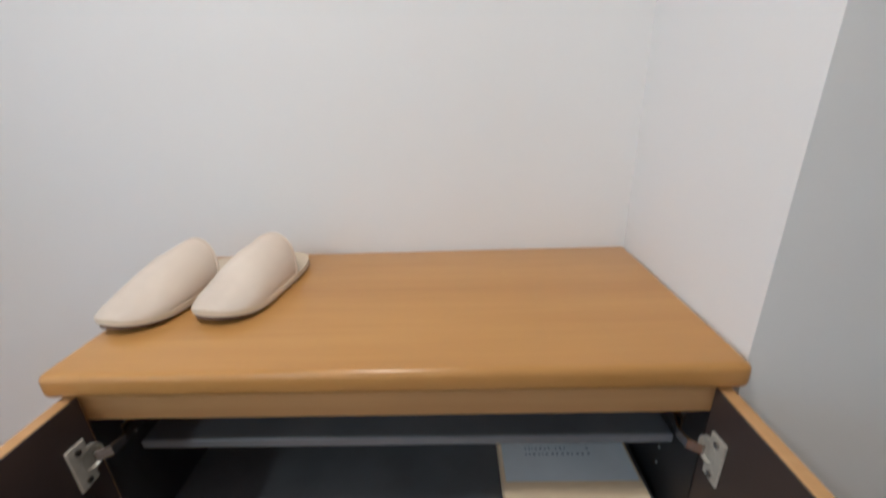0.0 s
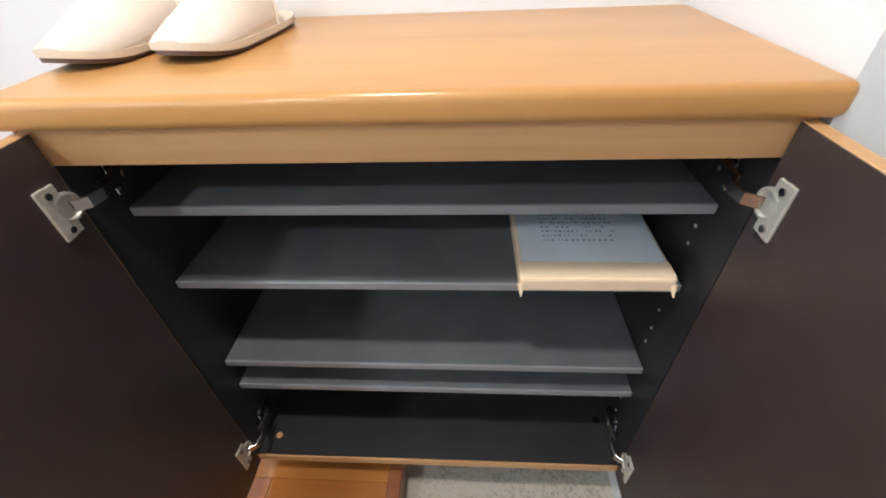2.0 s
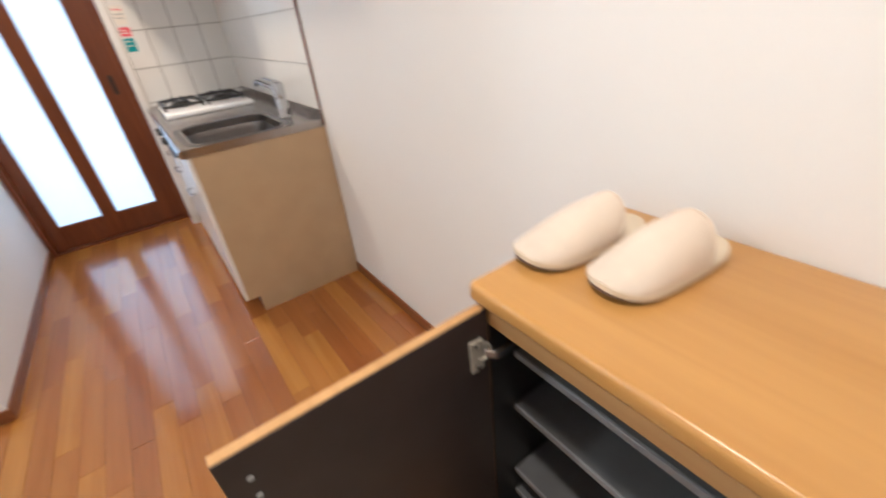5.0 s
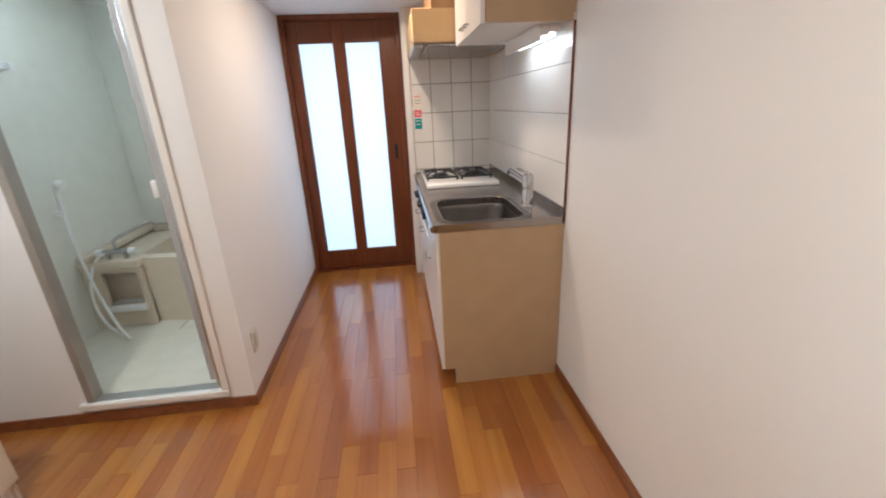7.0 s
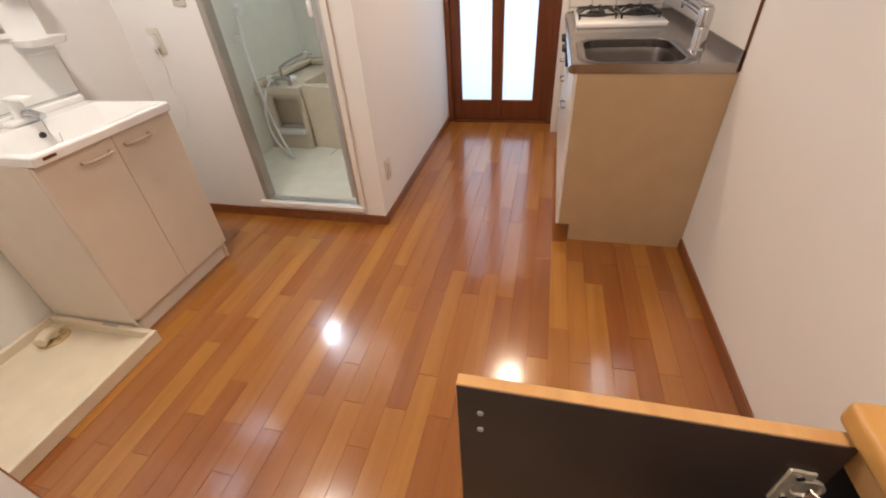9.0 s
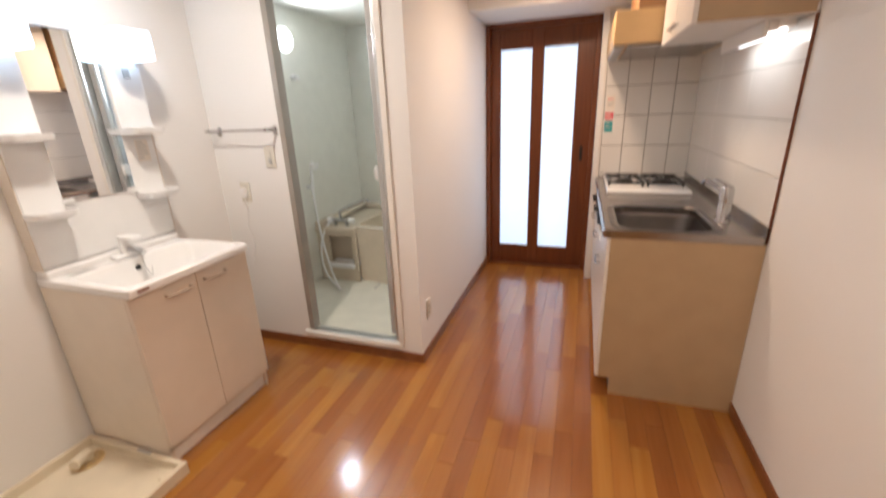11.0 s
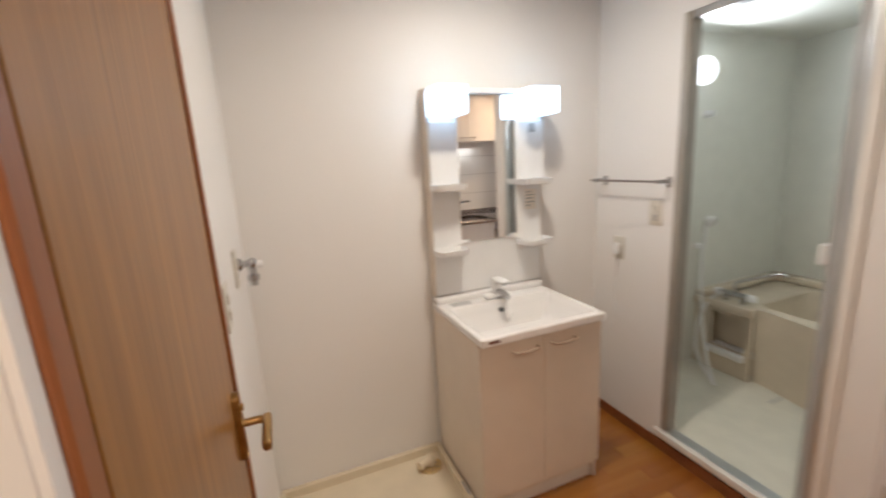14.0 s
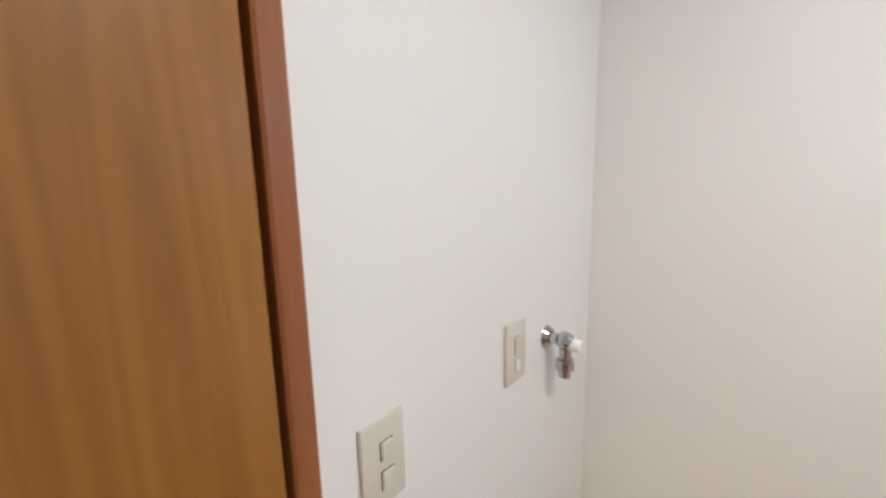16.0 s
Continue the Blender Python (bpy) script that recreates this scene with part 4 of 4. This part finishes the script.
def mirror_unit():
    m = thing("mirror_cabinet", "white vanity mirror cabinet with two lit lamps and shelves", "mirror cabinet")
    x0, x1, yb, z0, z1 = -1.172, -0.597, -1.405, VZ + 0.030, 1.735
    # beige on both sides stands in for the shade beside the white board
    for x in (x0, x1 - 0.003):
        part("shaded_side_strip", box(x, x + 0.003, S + 0.001, yb - 0.002, z0, z1), M_VANITY, m, "side strip coloured beige for the shade on it")
    part("back_board", box(x0 + 0.0035, x1 - 0.0035, yb - 0.030, yb, z0, z1, 0.004), M_PLASTIC, m, "glossy white back board")
    part("mounting_frame", box(x0 + 0.04, x1 - 0.04, S + 0.001, yb - 0.0305, z0 + 0.03, z1 - 0.04), M_PLASTIC, m)
    part("top_cap", box(x0, x1, yb - 0.001, yb + 0.022, 1.712, z1, 0.003), M_PLASTIC, m)
    part("mirror", box(-1.022, -0.733, yb + 0.001, yb + 0.006, 1.072, 1.708), M_MIRROR, m, "plain mirror pane")
    for a, b in ((-0.731, x1), (x0, -1.024)):
        l = part("lamp_cover", box(a, b, yb + 0.001, -1.268, 1.615, 1.728, 0.012, 3), M_VLIGHT, m, "lit frosted white lamp cover", True)
        d = part("cover_panel", box(a, b, yb + 0.001, yb + 0.018, 1.335, 1.598, 0.004, 2), M_PLASTIC, m, "glossy white cover panel")
        for z in (1.310, 1.030):
            out = [rrect(a - 0.004 + d, b + 0.004 - d, yb + 0.001 + back, -1.305 - d, 0.026, z + h, 6, 0.001) for d, h, back in ((0.012, 0.0, 0.0), (0.004, 0.004, 0.0), (0.0, 0.026, 0.0), (0.003, 0.026, 0.003), (0.006, 0.006, 0.004))]
            part("tray", loft(bmesh.new(), out, cap_first=True, cap_last=True), M_PLASTIC, m, "white bow-cornered shelf tray")
    lb = part("care_label", box(-1.135, -1.075, yb + 0.0006, yb + 0.0016, 1.19, 1.285), M_PALE, m, "small pale care label")
    for z, w in ((1.27, 0.03), (1.255, 0.045), (1.24, 0.04), (1.222, 0.048), (1.205, 0.025)):
        part("print_bar", box(-1.08 - w, -1.08, yb + 0.0017, yb + 0.0021, z, z + 0.006), M_GREY, lb)
    part("towel_rod", cyl(bmesh.new(), (x0 + 0.004, yb + 0.030, 1.006), (-1.03, yb + 0.030, 1.006), 0.004), M_PLASTIC, m, "thin white rod under the tray", True)
    for x in (-1.006, -0.749):
        part("mirror_clip", box(x - 0.022, x + 0.022, yb + 0.0065, yb + 0.010, 1.066, 1.084, 0.0015), M_PLASTIC, m, "clear mirror clip")
    part("switch", box(-1.12, -1.09, yb + 0.018, yb + 0.021, 1.545, 1.585, 0.001), M_GREY, m, "grey lamp switch")
    part("splash_joint", box(x0 + 0.002, x1 - 0.002, yb + 0.0005, yb + 0.0015, 0.836, 0.839), M_GREY, m)


mirror_unit()


def drain_pan():
    p = thing("washing_machine_pan", "cream plastic washing machine drain pan on the floor", "drain pan")
    x0, x1, y0, y1, h, w = -0.588, EX - 0.001, S + 0.001, -0.908, 0.058, 0.022
    part("tray_floor", box(x0 + w, x1 - w, y0 + w, y1 - w, 0.0, 0.016), M_PAN, p)
    for a in ((x0, x1, y1 - w, y1), (x0, x1, y0, y0 + w), (x0, x0 + w, y0 + w, y1 - w), (x1 - w, x1, y0 + w, y1 - w)):
        part("rim", box(*a, 0.0, h, 0.005, 2), M_PAN, p)
    for cx, cy in ((x0 + 0.05, y1 - 0.05), (x1 - 0.05, y1 - 0.05), (x0 + 0.05, y0 + 0.05), (x1 - 0.05, y0 + 0.05)):
        part("corner_pad", box(cx - 0.03, cx + 0.03, cy - 0.03, cy + 0.03, 0.016, 0.024, 0.004), M_PAN, p)
    d = part("drain", lathe(bmesh.new(), [(0.058, 0.0), (0.058, 0.006), (0.050, 0.008), (0.046, 0.004), (0.020, 0.003)], (-0.50, -1.37, 0.016)), M_YELLOWED, p, "yellowed drain ring", True)
    for q in range(8):
        a = q * math.pi / 4
        part("slot", box(-0.0025, 0.0025, 0.026, 0.042, 0.0, 0.002), M_TAUPE, d).matrix_basis = pose(-0.50, -1.37, 0.0215, 0, 0, math.degrees(a))
    bm = bmesh.new()
    tube(bm, [(-0.50, -1.37, 0.025), (-0.50, -1.37, 0.050), (-0.47, -1.355, 0.058), (-0.44, -1.34, 0.056)], 0.022, 14)
    part("elbow", bm, M_PAN, d, "cream drain elbow", True)
    part("label", box(x0 + 0.002, x0 + 0.004, -1.20, -1.10, 0.030, 0.046), M_GREY, p)
    part("mark", box(x0 + 0.005, x0 + 0.018, -1.17, -1.09, h, h + 0.001), M_GREY, p, "grey printed marks")


drain_pan()


def wall_plate(name, label, m, toggles, hw=0.034, hh=0.056, cat="switch"):
    """Plate facing +x of its own frame, with rocker pieces."""
    p = thing(name, label, cat)
    p.matrix_world = m
    part("plate", box(0.0, 0.007, -hw, hw, -hh, hh, 0.003, 2), M_IVORY, p, "", True)
    for y, z, w, h, mat in toggles:
        r = part("rocker", box(0.006, 0.011, y - w, y + w, z - h, z + h, 0.0015), mat, p)
        part("gap", box(0.0065, 0.0075, y - w - 0.0008, y + w + 0.0008, z - h - 0.0008, z + h + 0.0008), M_BLACKRUBBER, r)
    return p


TO_W = pose(EX, -0.774, 1.128, 0, 0, 180)
wall_plate("light_switch", "ivory double light switch beside the toilet door", TO_W, ((0.003, 0.017, 0.0095, 0.011, M_IVORY), (0.003, -0.021, 0.0095, 0.011, M_IVORY)))
wall_plate("outlet", "ivory wall socket beside the washing machine tap", pose(EX, -1.093, 1.152, 0, 0, 180), ((0.0, 0.012, 0.009, 0.015, M_IVORY), (0.0, -0.025, 0.006, 0.010, M_PLASTIC)), cat="socket")
wall_plate("light_switch", "ivory light switch beside the bathroom door", pose(BX, -1.087, 1.156), ((0.0, 0.015, 0.009, 0.013, M_IVORY), (0.0, -0.022, 0.009, 0.013, M_GREY)), 0.033, 0.057)
wall_plate("outlet", "ivory wall socket low on the corridor wall", pose(-1.69, BY, 0.285, 0, 0, 90), ((0.0, 0.018, 0.010, 0.012, M_IVORY), (0.0, -0.018, 0.010, 0.012, M_IVORY)), cat="socket")
hd = wall_plate("outlet", "ivory wall socket with a white plug and cord", pose(BX, -1.296, 0.96), ((0.0, 0.02, 0.010, 0.012, M_IVORY),), 0.033, 0.057, "socket")
cord = thing("plug_and_cord", "white plug with thin cord hanging from the socket", "cord")
part("plug", box(BX + 0.007, BX + 0.035, -1.312, -1.280, 0.93, 0.985, 0.006, 2), M_PLASTIC, cord, "", True)
bm = bmesh.new()
tube(bm, [(BX + 0.022, -1.296, 0.935), (BX + 0.018, -1.292, 0.85), (BX + 0.012, -1.318, 0.74), (BX + 0.010, -1.296, 0.64), (BX + 0.012, -1.318, 0.56), (BX + 0.02, -1.33, 0.52)], 0.0028, 8)
part("cord", bm, M_PLASTIC, cord, "", True)


def towel_bar():
    t = thing("towel_bar", "chrome towel bar on the wall beside the bathroom door", "towel bar")
    x, z, y0, y1 = BX + 0.07, 1.30, -1.43, -1.02
    part("bar", cyl(bmesh.new(), (x, y0, z), (x, y1, z), 0.0052), M_STEEL, t, "", True)
    for y in (y0 + 0.03, y1 - 0.006):
        b = part("bracket", box(BX, x + 0.009, y - 0.007, y + 0.007, z - 0.009, z + 0.009, 0.002), M_CHROME, t)
        part("foot", box(BX, BX + 0.006, y - 0.013, y + 0.013, z - 0.028, z + 0.018, 0.002), M_CHROME, b)


towel_bar()


def washer_tap():
    t = thing("washing_machine_tap", "chrome washing machine tap with white handle", "tap")
    y, z = -1.229, 1.134
    part("flange", cyl(bmesh.new(), (EX, y, z), (EX - 0.010, y, z), 0.024, 0.018), M_CHROME, t, "", True)
    bm = cyl(bmesh.new(), (EX - 0.008, y, z), (EX - 0.050, y, z), 0.012)
    bmesh.ops.create_uvsphere(bm, u_segments=14, v_segments=10, radius=0.019, matrix=Matrix.Translation((EX - 0.040, y, z)))
    part("body", bm, M_CHROME, t, "", True)
    part("spout", cyl(bmesh.new(), (EX - 0.040, y, z - 0.008), (EX - 0.040, y, z - 0.075), 0.012), M_CHROME, t, "", True)
    c = part("coupling", cyl(bmesh.new(), (EX - 0.040, y, z - 0.040), (EX - 0.040, y, z - 0.058), 0.019, seg=8), M_CHROME, t)
    for s in (-1, 1):
        part("latch", box(EX - 0.045, EX - 0.035, y + s * 0.016, y + s * 0.024, z - 0.062, z - 0.035, 0.002), M_CHROME, c)
    part("handle", cyl(bmesh.new(), (EX - 0.050, y, z - 0.004), (EX - 0.072, y, z - 0.006), 0.013, 0.012, 16), M_PLASTIC, t, "white handle", True)


washer_tap()


# ---- bathroom ----
RX0, RY0, RY1, RZ, RC = -3.15, -1.455, -0.325, 0.08, 2.06
structure("bath_wall_south", box(RX0, BX - 0.065, RY0 - 0.03, RY0, RZ, RC), M_BATHWALL, "pale green bathroom panel wall")
structure("bath_wall_west", box(RX0 - 0.03, RX0, RY0 - 0.03, RY1 + 0.005, RZ, RC), M_BATHWALL, "pale green bathroom panel wall behind the tub")
structure("bath_wall_north", box(RX0, BX - 0.065, RY1, RY1 + 0.005, RZ, RC), M_BATHWALL, "pale green bathroom panel wall")
structure("bath_ceiling", box(RX0 - 0.03, BX - 0.065, RY0 - 0.03, RY1 + 0.005, RC, RC + 0.03), M_BATHWALL, "pale bathroom ceiling", "ceiling")
structure("bath_floor", box(RX0 - 0.03, BX - 0.065, RY0 - 0.03, RY1 + 0.005, 0.02, RZ), M_BATHFLOOR, "cream moulded bathroom floor", "floor")


def bathtub():
    t = thing("bathtub", "cream plastic bathtub with shelf recess in its apron", "bathtub")
    x1, zt = -2.40, 0.515
    bm = frame_top(bmesh.new(), RX0 + 0.001, x1, RY0 + 0.001, RY1 - 0.001, RX0 + 0.09, x1 - 0.05, -1.16, RY1 - 0.06, zt - 0.04, zt)
    part("deck", bm, M_TUB, t, "flat tub deck")
    part("basin", bowl(bmesh.new(), RX0 + 0.07, x1 - 0.03, -1.18, RY1 - 0.04, zt + 0.002, 0.36, 30, 34, 4.0, 0.6, 0.78), M_TUB, t, "rounded tub basin", True)
    bm = bmesh.new()
    n, lo, hi = 24, [], []
    for i in range(n + 1):
        u = i / n
        y = -1.106 + (RY1 - 0.002 + 1.106) * u
        x = x1 + 0.055 * math.sin(math.pi * min(1, u * 1.1)) ** 2
        lo.append(bm.verts.new((x - 0.02, y, RZ)))
        hi.append(bm.verts.new((x, y, zt + 0.012)))
    bl = [bm.verts.new((x1 - 0.06, v.co.y, RZ)) for v in lo]
    bh = [bm.verts.new((x1 - 0.06, v.co.y, zt + 0.012)) for v in hi]
    for i in range(n):
        bm.faces.new((lo[i], lo[i + 1], hi[i + 1], hi[i]))
        bm.faces.new((hi[i], hi[i + 1], bh[i + 1], bh[i]))
        bm.faces.new((bl[i], bl[i + 1], bh[i + 1], bh[i]))
    bm.faces.new((lo[0], hi[0], bh[0], bl[0]))
    bm.faces.new((lo[n], hi[n], bh[n], bl[n]))
    part("apron", bm, M_TUB, t, "bowed tub apron", True)
    p = part("counter_side", frame_front(x1 + 0.02, RY0 + 0.002, -1.108, RZ, zt - 0.042), M_TUB, t, "apron with shelf recess")
    part("recess_back", box(x1 - 0.09, x1 - 0.08, RY0 + 0.002, -1.108, RZ, zt - 0.042), M_TUB, p)
    part("ledge", box(x1 - 0.08, x1 + 0.050, RY0 + 0.095, -1.135, 0.192, 0.232, 0.008, 3), M_PLASTIC, p, "white ledge", True)
    part("wall_ledge", box(RX0 + 0.002, x1 + 0.03, RY0 + 0.001, RY0 + 0.075, zt + 0.013, zt + 0.048, 0.008, 2), M_TUB, t, "raised ledge along the wall", True)
    part("wall_ledge", box(RX0 + 0.001, RX0 + 0.08, RY0 + 0.077, RY1 - 0.002, zt + 0.004, zt + 0.048, 0.008, 2), M_TUB, t, "raised ledge along the wall", True)
    part("counter_top", box(x1 - 0.10, x1 + 0.045, RY0 + 0.002, -1.106, zt - 0.040, zt + 0.012, 0.010, 2), M_TUB, t, "", True)


def frame_front(x, y0, y1, z0, z1):
    """Panel with a rounded-off rectangular recess opening."""
    bm = bmesh.new()
    bx(bm, x - 0.02, x, y0, y0 + 0.105, z0, z1)
    bx(bm, x - 0.02, x, y1 - 0.036, y1, z0, z1)
    bx(bm, x - 0.02, x, y0 + 0.105, y1 - 0.036, z1 - 0.026, z1)
    bx(bm, x - 0.02, x, y0 + 0.105, y1 - 0.036, z0, z0 + 0.155)
    return bm


bathtub()


def bath_tap():
    t = thing("bath_tap", "chrome bath mixer tap with swivel spout on the tub deck", "tap")
    x, y, z = -2.42, -1.245, 0.527
    bm = bmesh.new()
    cyl(bm, (x, y - 0.075, z + 0.045), (x, y + 0.075, z + 0.045), 0.018)
    for s in (-0.05, 0.05):
        cyl(bm, (x, y + s, z), (x, y + s, z + 0.04), 0.014)
    part("body", bm, M_CHROME, t, "", True)
    for s in (-1, 1):
        part("knob", cyl(bmesh.new(), (x, y + s * 0.076, z + 0.045), (x, y + s * 0.115, z + 0.045), 0.024, 0.020, 12), M_PLASTIC, t, "white knob", True)
    bm = bmesh.new()
    tube(bm, [(x, y, z + 0.05), (x, y, z + 0.105), (x - 0.008, y + 0.02, z + 0.128), (x - 0.06, y + 0.14, z + 0.182), (x - 0.085, y + 0.195, z + 0.196), (x - 0.09, y + 0.208, z + 0.180)], 0.009, 10)
    part("spout", bm, M_CHROME, t, "", True)
    s = thing("hand_shower", "white hand shower with hose on a wall holder", "shower")
    hx, hy = -2.345, RY0
    part("holder", box(hx - 0.02, hx + 0.02, hy, hy + 0.05, 0.83, 0.86, 0.005), M_PLASTIC, s)
    bm = bmesh.new()
    tube(bm, [(hx, hy + 0.045, 0.82), (hx, hy + 0.05, 0.90), (hx, hy + 0.055, 0.98), (hx, hy + 0.075, 1.02)], 0.013, 10)
    part("handle", bm, M_PLASTIC, s, "", True)
    part("head", cyl(bmesh.new(), (hx, hy + 0.062, 1.015), (hx, hy + 0.098, 1.000), 0.022, 0.034), M_PLASTIC, s, "", True)
    bm = bmesh.new()
    tube(bm, [(hx, hy + 0.045, 0.82), (hx + 0.02, hy + 0.065, 0.64), (hx + 0.06, hy + 0.12, 0.40), (hx + 0.11, hy + 0.20, 0.20), (hx + 0.15, hy + 0.27, 0.105), (hx + 0.155, hy + 0.285, 0.092), (hx + 0.14, hy + 0.26, 0.092), (hx + 0.09, hy + 0.15, 0.15), (hx + 0.055, hy + 0.085, 0.25), (hx + 0.03, hy + 0.075, 0.38), (hx - 0.01, hy + 0.09, 0.49), (x + 0.03, y - 0.085, z + 0.03), (x + 0.01, y - 0.06, z + 0.042)], 0.0085, 8)
    part("hose", bm, M_PLASTIC, s, "white flexible hose", True)


bath_tap()

lampb = thing("bathroom_lamp", "round white lit globe lamp on the bathroom wall", "lamp")
part("base", cyl(bmesh.new(), (-2.24, RY0, 1.845), (-2.24, RY0 + 0.02, 1.845), 0.06), M_PLASTIC, lampb, "", True)
bm = bmesh.new()
bmesh.ops.create_uvsphere(bm, u_segments=24, v_segments=14, radius=0.075, matrix=pose(-2.24, RY0 + 0.055, 1.845) @ Matrix.Diagonal((1, 0.6, 1, 1)))
part("globe", bm, M_GLOBE, lampb, "glowing white globe", True)
hook = thing("shower_holder", "white upper shower holder on the bathroom wall", "holder")
part("base", cyl(bmesh.new(), (-2.35, RY0, 1.62), (-2.35, RY0 + 0.015, 1.62), 0.022), M_PLASTIC, hook, "", True)
part("clip", box(-2.365, -2.335, RY0 + 0.014, RY0 + 0.05, 1.605, 1.637, 0.005, 2), M_PLASTIC, hook, "", True)
crack = thing("floor_drain", "thin grey drain slot in the bathroom floor", "drain")
part("slot", box(-2.385, -2.275, -0.931, -0.922, RZ, RZ + 0.002), M_GREY, crack)


def bath_door():
    f = tagged(new("bathroom_door_frame"), "silver aluminium bathroom door frame with one white casing strip", "door frame", kind="structure")
    a, b = D0, D1
    part("stile", box(BX - 0.058, BX + 0.004, a, a + 0.034, DZ0, DZ1, 0.003), M_STILE, f)
    part("stile", box(BX - 0.055, BX - 0.004, b - 0.022, b, DZ0, DZ1, 0.003), M_ALU, f)
    part("head", box(BX - 0.055, BX - 0.004, a + 0.034, b - 0.022, DZ1 - 0.028, DZ1, 0.003), M_ALU, f)
    part("threshold", box(BX - 0.058, BX - 0.002, a + 0.034, b - 0.022, DZ0 - 0.03, DZ0, 0.003), M_ALU, f)
    part("sill", box(BX - 0.05, BX + 0.022, a - 0.03, b + 0.03, DZ0 - 0.034, DZ0 - 0.003, 0.004, 2), M_WHITEPANEL, f, "white sill")
    part("casing", box(BX + 0.001, BX + 0.014, b + 0.003, b + 0.034, DZ0 - 0.002, DZ1 + 0.038, 0.002), M_WHITEPANEL, f, "white casing strip")
    d = thing("bathroom_door", "folded-open aluminium bathroom door with frosted panel", "door")
    for i, (y0, y1) in enumerate(((b - 0.046, b - 0.026), (b - 0.070, b - 0.050))):
        g = part("leaf", box(BX - 0.36, BX - 0.060, y0, y1, DZ0 + 0.02, DZ1 - 0.03, 0.003), M_ALU, d, "aluminium leaf")
        part("panel", box(BX - 0.34, BX - 0.080, y0 - 0.001, y1 + 0.001, DZ0 + 0.05, DZ1 - 0.06), M_FROST, g, "frosted panel")
    part("edge_gasket", box(BX - 0.060, BX - 0.050, b - 0.070, b - 0.026, DZ0 + 0.02, DZ1 - 0.03, 0.002), M_GREY, d, "grey gasket edge")
    part("knob", box(BX - 0.090, BX - 0.050, b - 0.095, b - 0.070, 1.03, 1.10, 0.006, 2), M_PLASTIC, d, "white knob", True)


bath_door()


# ---- ceiling fittings ----
def downlight(x, y, z, glow):
    d = thing("downlight", "round recessed ceiling downlight, lit", "ceiling light", "downlights")
    part("trim_ring", lathe(bmesh.new(), [(0.052, -0.001), (0.068, -0.001), (0.068, -0.006), (0.058, -0.008), (0.052, -0.004)], (x, y, z), ring=True), M_PLASTIC, d, "white trim ring", True)
    part("lens", cyl(bmesh.new(), (x, y, z - 0.003), (x, y, z - 0.0005), 0.053, seg=28), glow, d, "glowing lens")


for (x, y, z, watts, colour), g in zip(DOWNLIGHTS, (M_LENSW, M_LENS, M_LENSW)):
    downlight(x, y, z, g)
alarm = thing("smoke_alarm", "round white smoke alarm on the ceiling", "smoke alarm")
part("base", lathe(bmesh.new(), [(0.05, 0.0), (0.05, -0.012), (0.042, -0.03), (0.02, -0.036)], (-0.68, 0.15, CL)), M_PLASTIC, alarm, "", True)
part("grille", lathe(bmesh.new(), [(0.046, -0.014), (0.047, -0.018), (0.044, -0.022), (0.043, -0.018)], (-0.68, 0.15, CL), ring=True), M_GREY, alarm)

# ---- floor: planks on a dark bed ----
bm = bmesh.new()
bx(bm, WX - 0.14, GX - 0.028, BY - 0.06, N, -0.06, -0.004)
bx(bm, BX - 0.06, EX + T, S, BY - 0.06, -0.06, -0.004)
floor = structure("floor", bm, M_JOINT, "glossy orange-brown wooden plank floor", "floor")
rnd = random.Random(7)
PW, PL = 0.0757, 0.606
row, y = 0, N - 0.0757
shapes = {}


def plank(x0, x1, y0, y1):
    key = (round(x1 - x0, 3), round(y1 - y0, 3))
    if key not in shapes:
        bm = box(0.0005, key[0] - 0.0005, 0.0004, key[1] - 0.0004, -0.004, 0.0, 0.0006)
        me = bpy.data.meshes.new("plank")
        bm.to_mesh(me)
        bm.free()
        me.materials.append(M_PLANK)
        shapes[key] = me
    ob = new("plank", shapes[key])
    ob.parent = floor
    ob.location = (x0, y0, 0.0)


while y > S - PW:
    y0, y1 = max(y, S), y + PW
    west = WX - 0.1 if y1 > BY else BX
    east = GX - 0.028 if y1 > EY else EX
    if y0 < BY < y1:
        west = BX
    x = -4.4 + (row % 4) * 0.15 + rnd.choice((0.0, 0.303))
    while x < east:
        a, b = max(x, west), min(x + PL, east)
        if b - a > 0.01:
            plank(a, b, y0, y1)
        x += PL
    y -= PW
    row += 1
for x in (-3.35, -2.75, -2.15):
    plank(x, min(x + 0.6, BX), BY, N - 19 * PW)
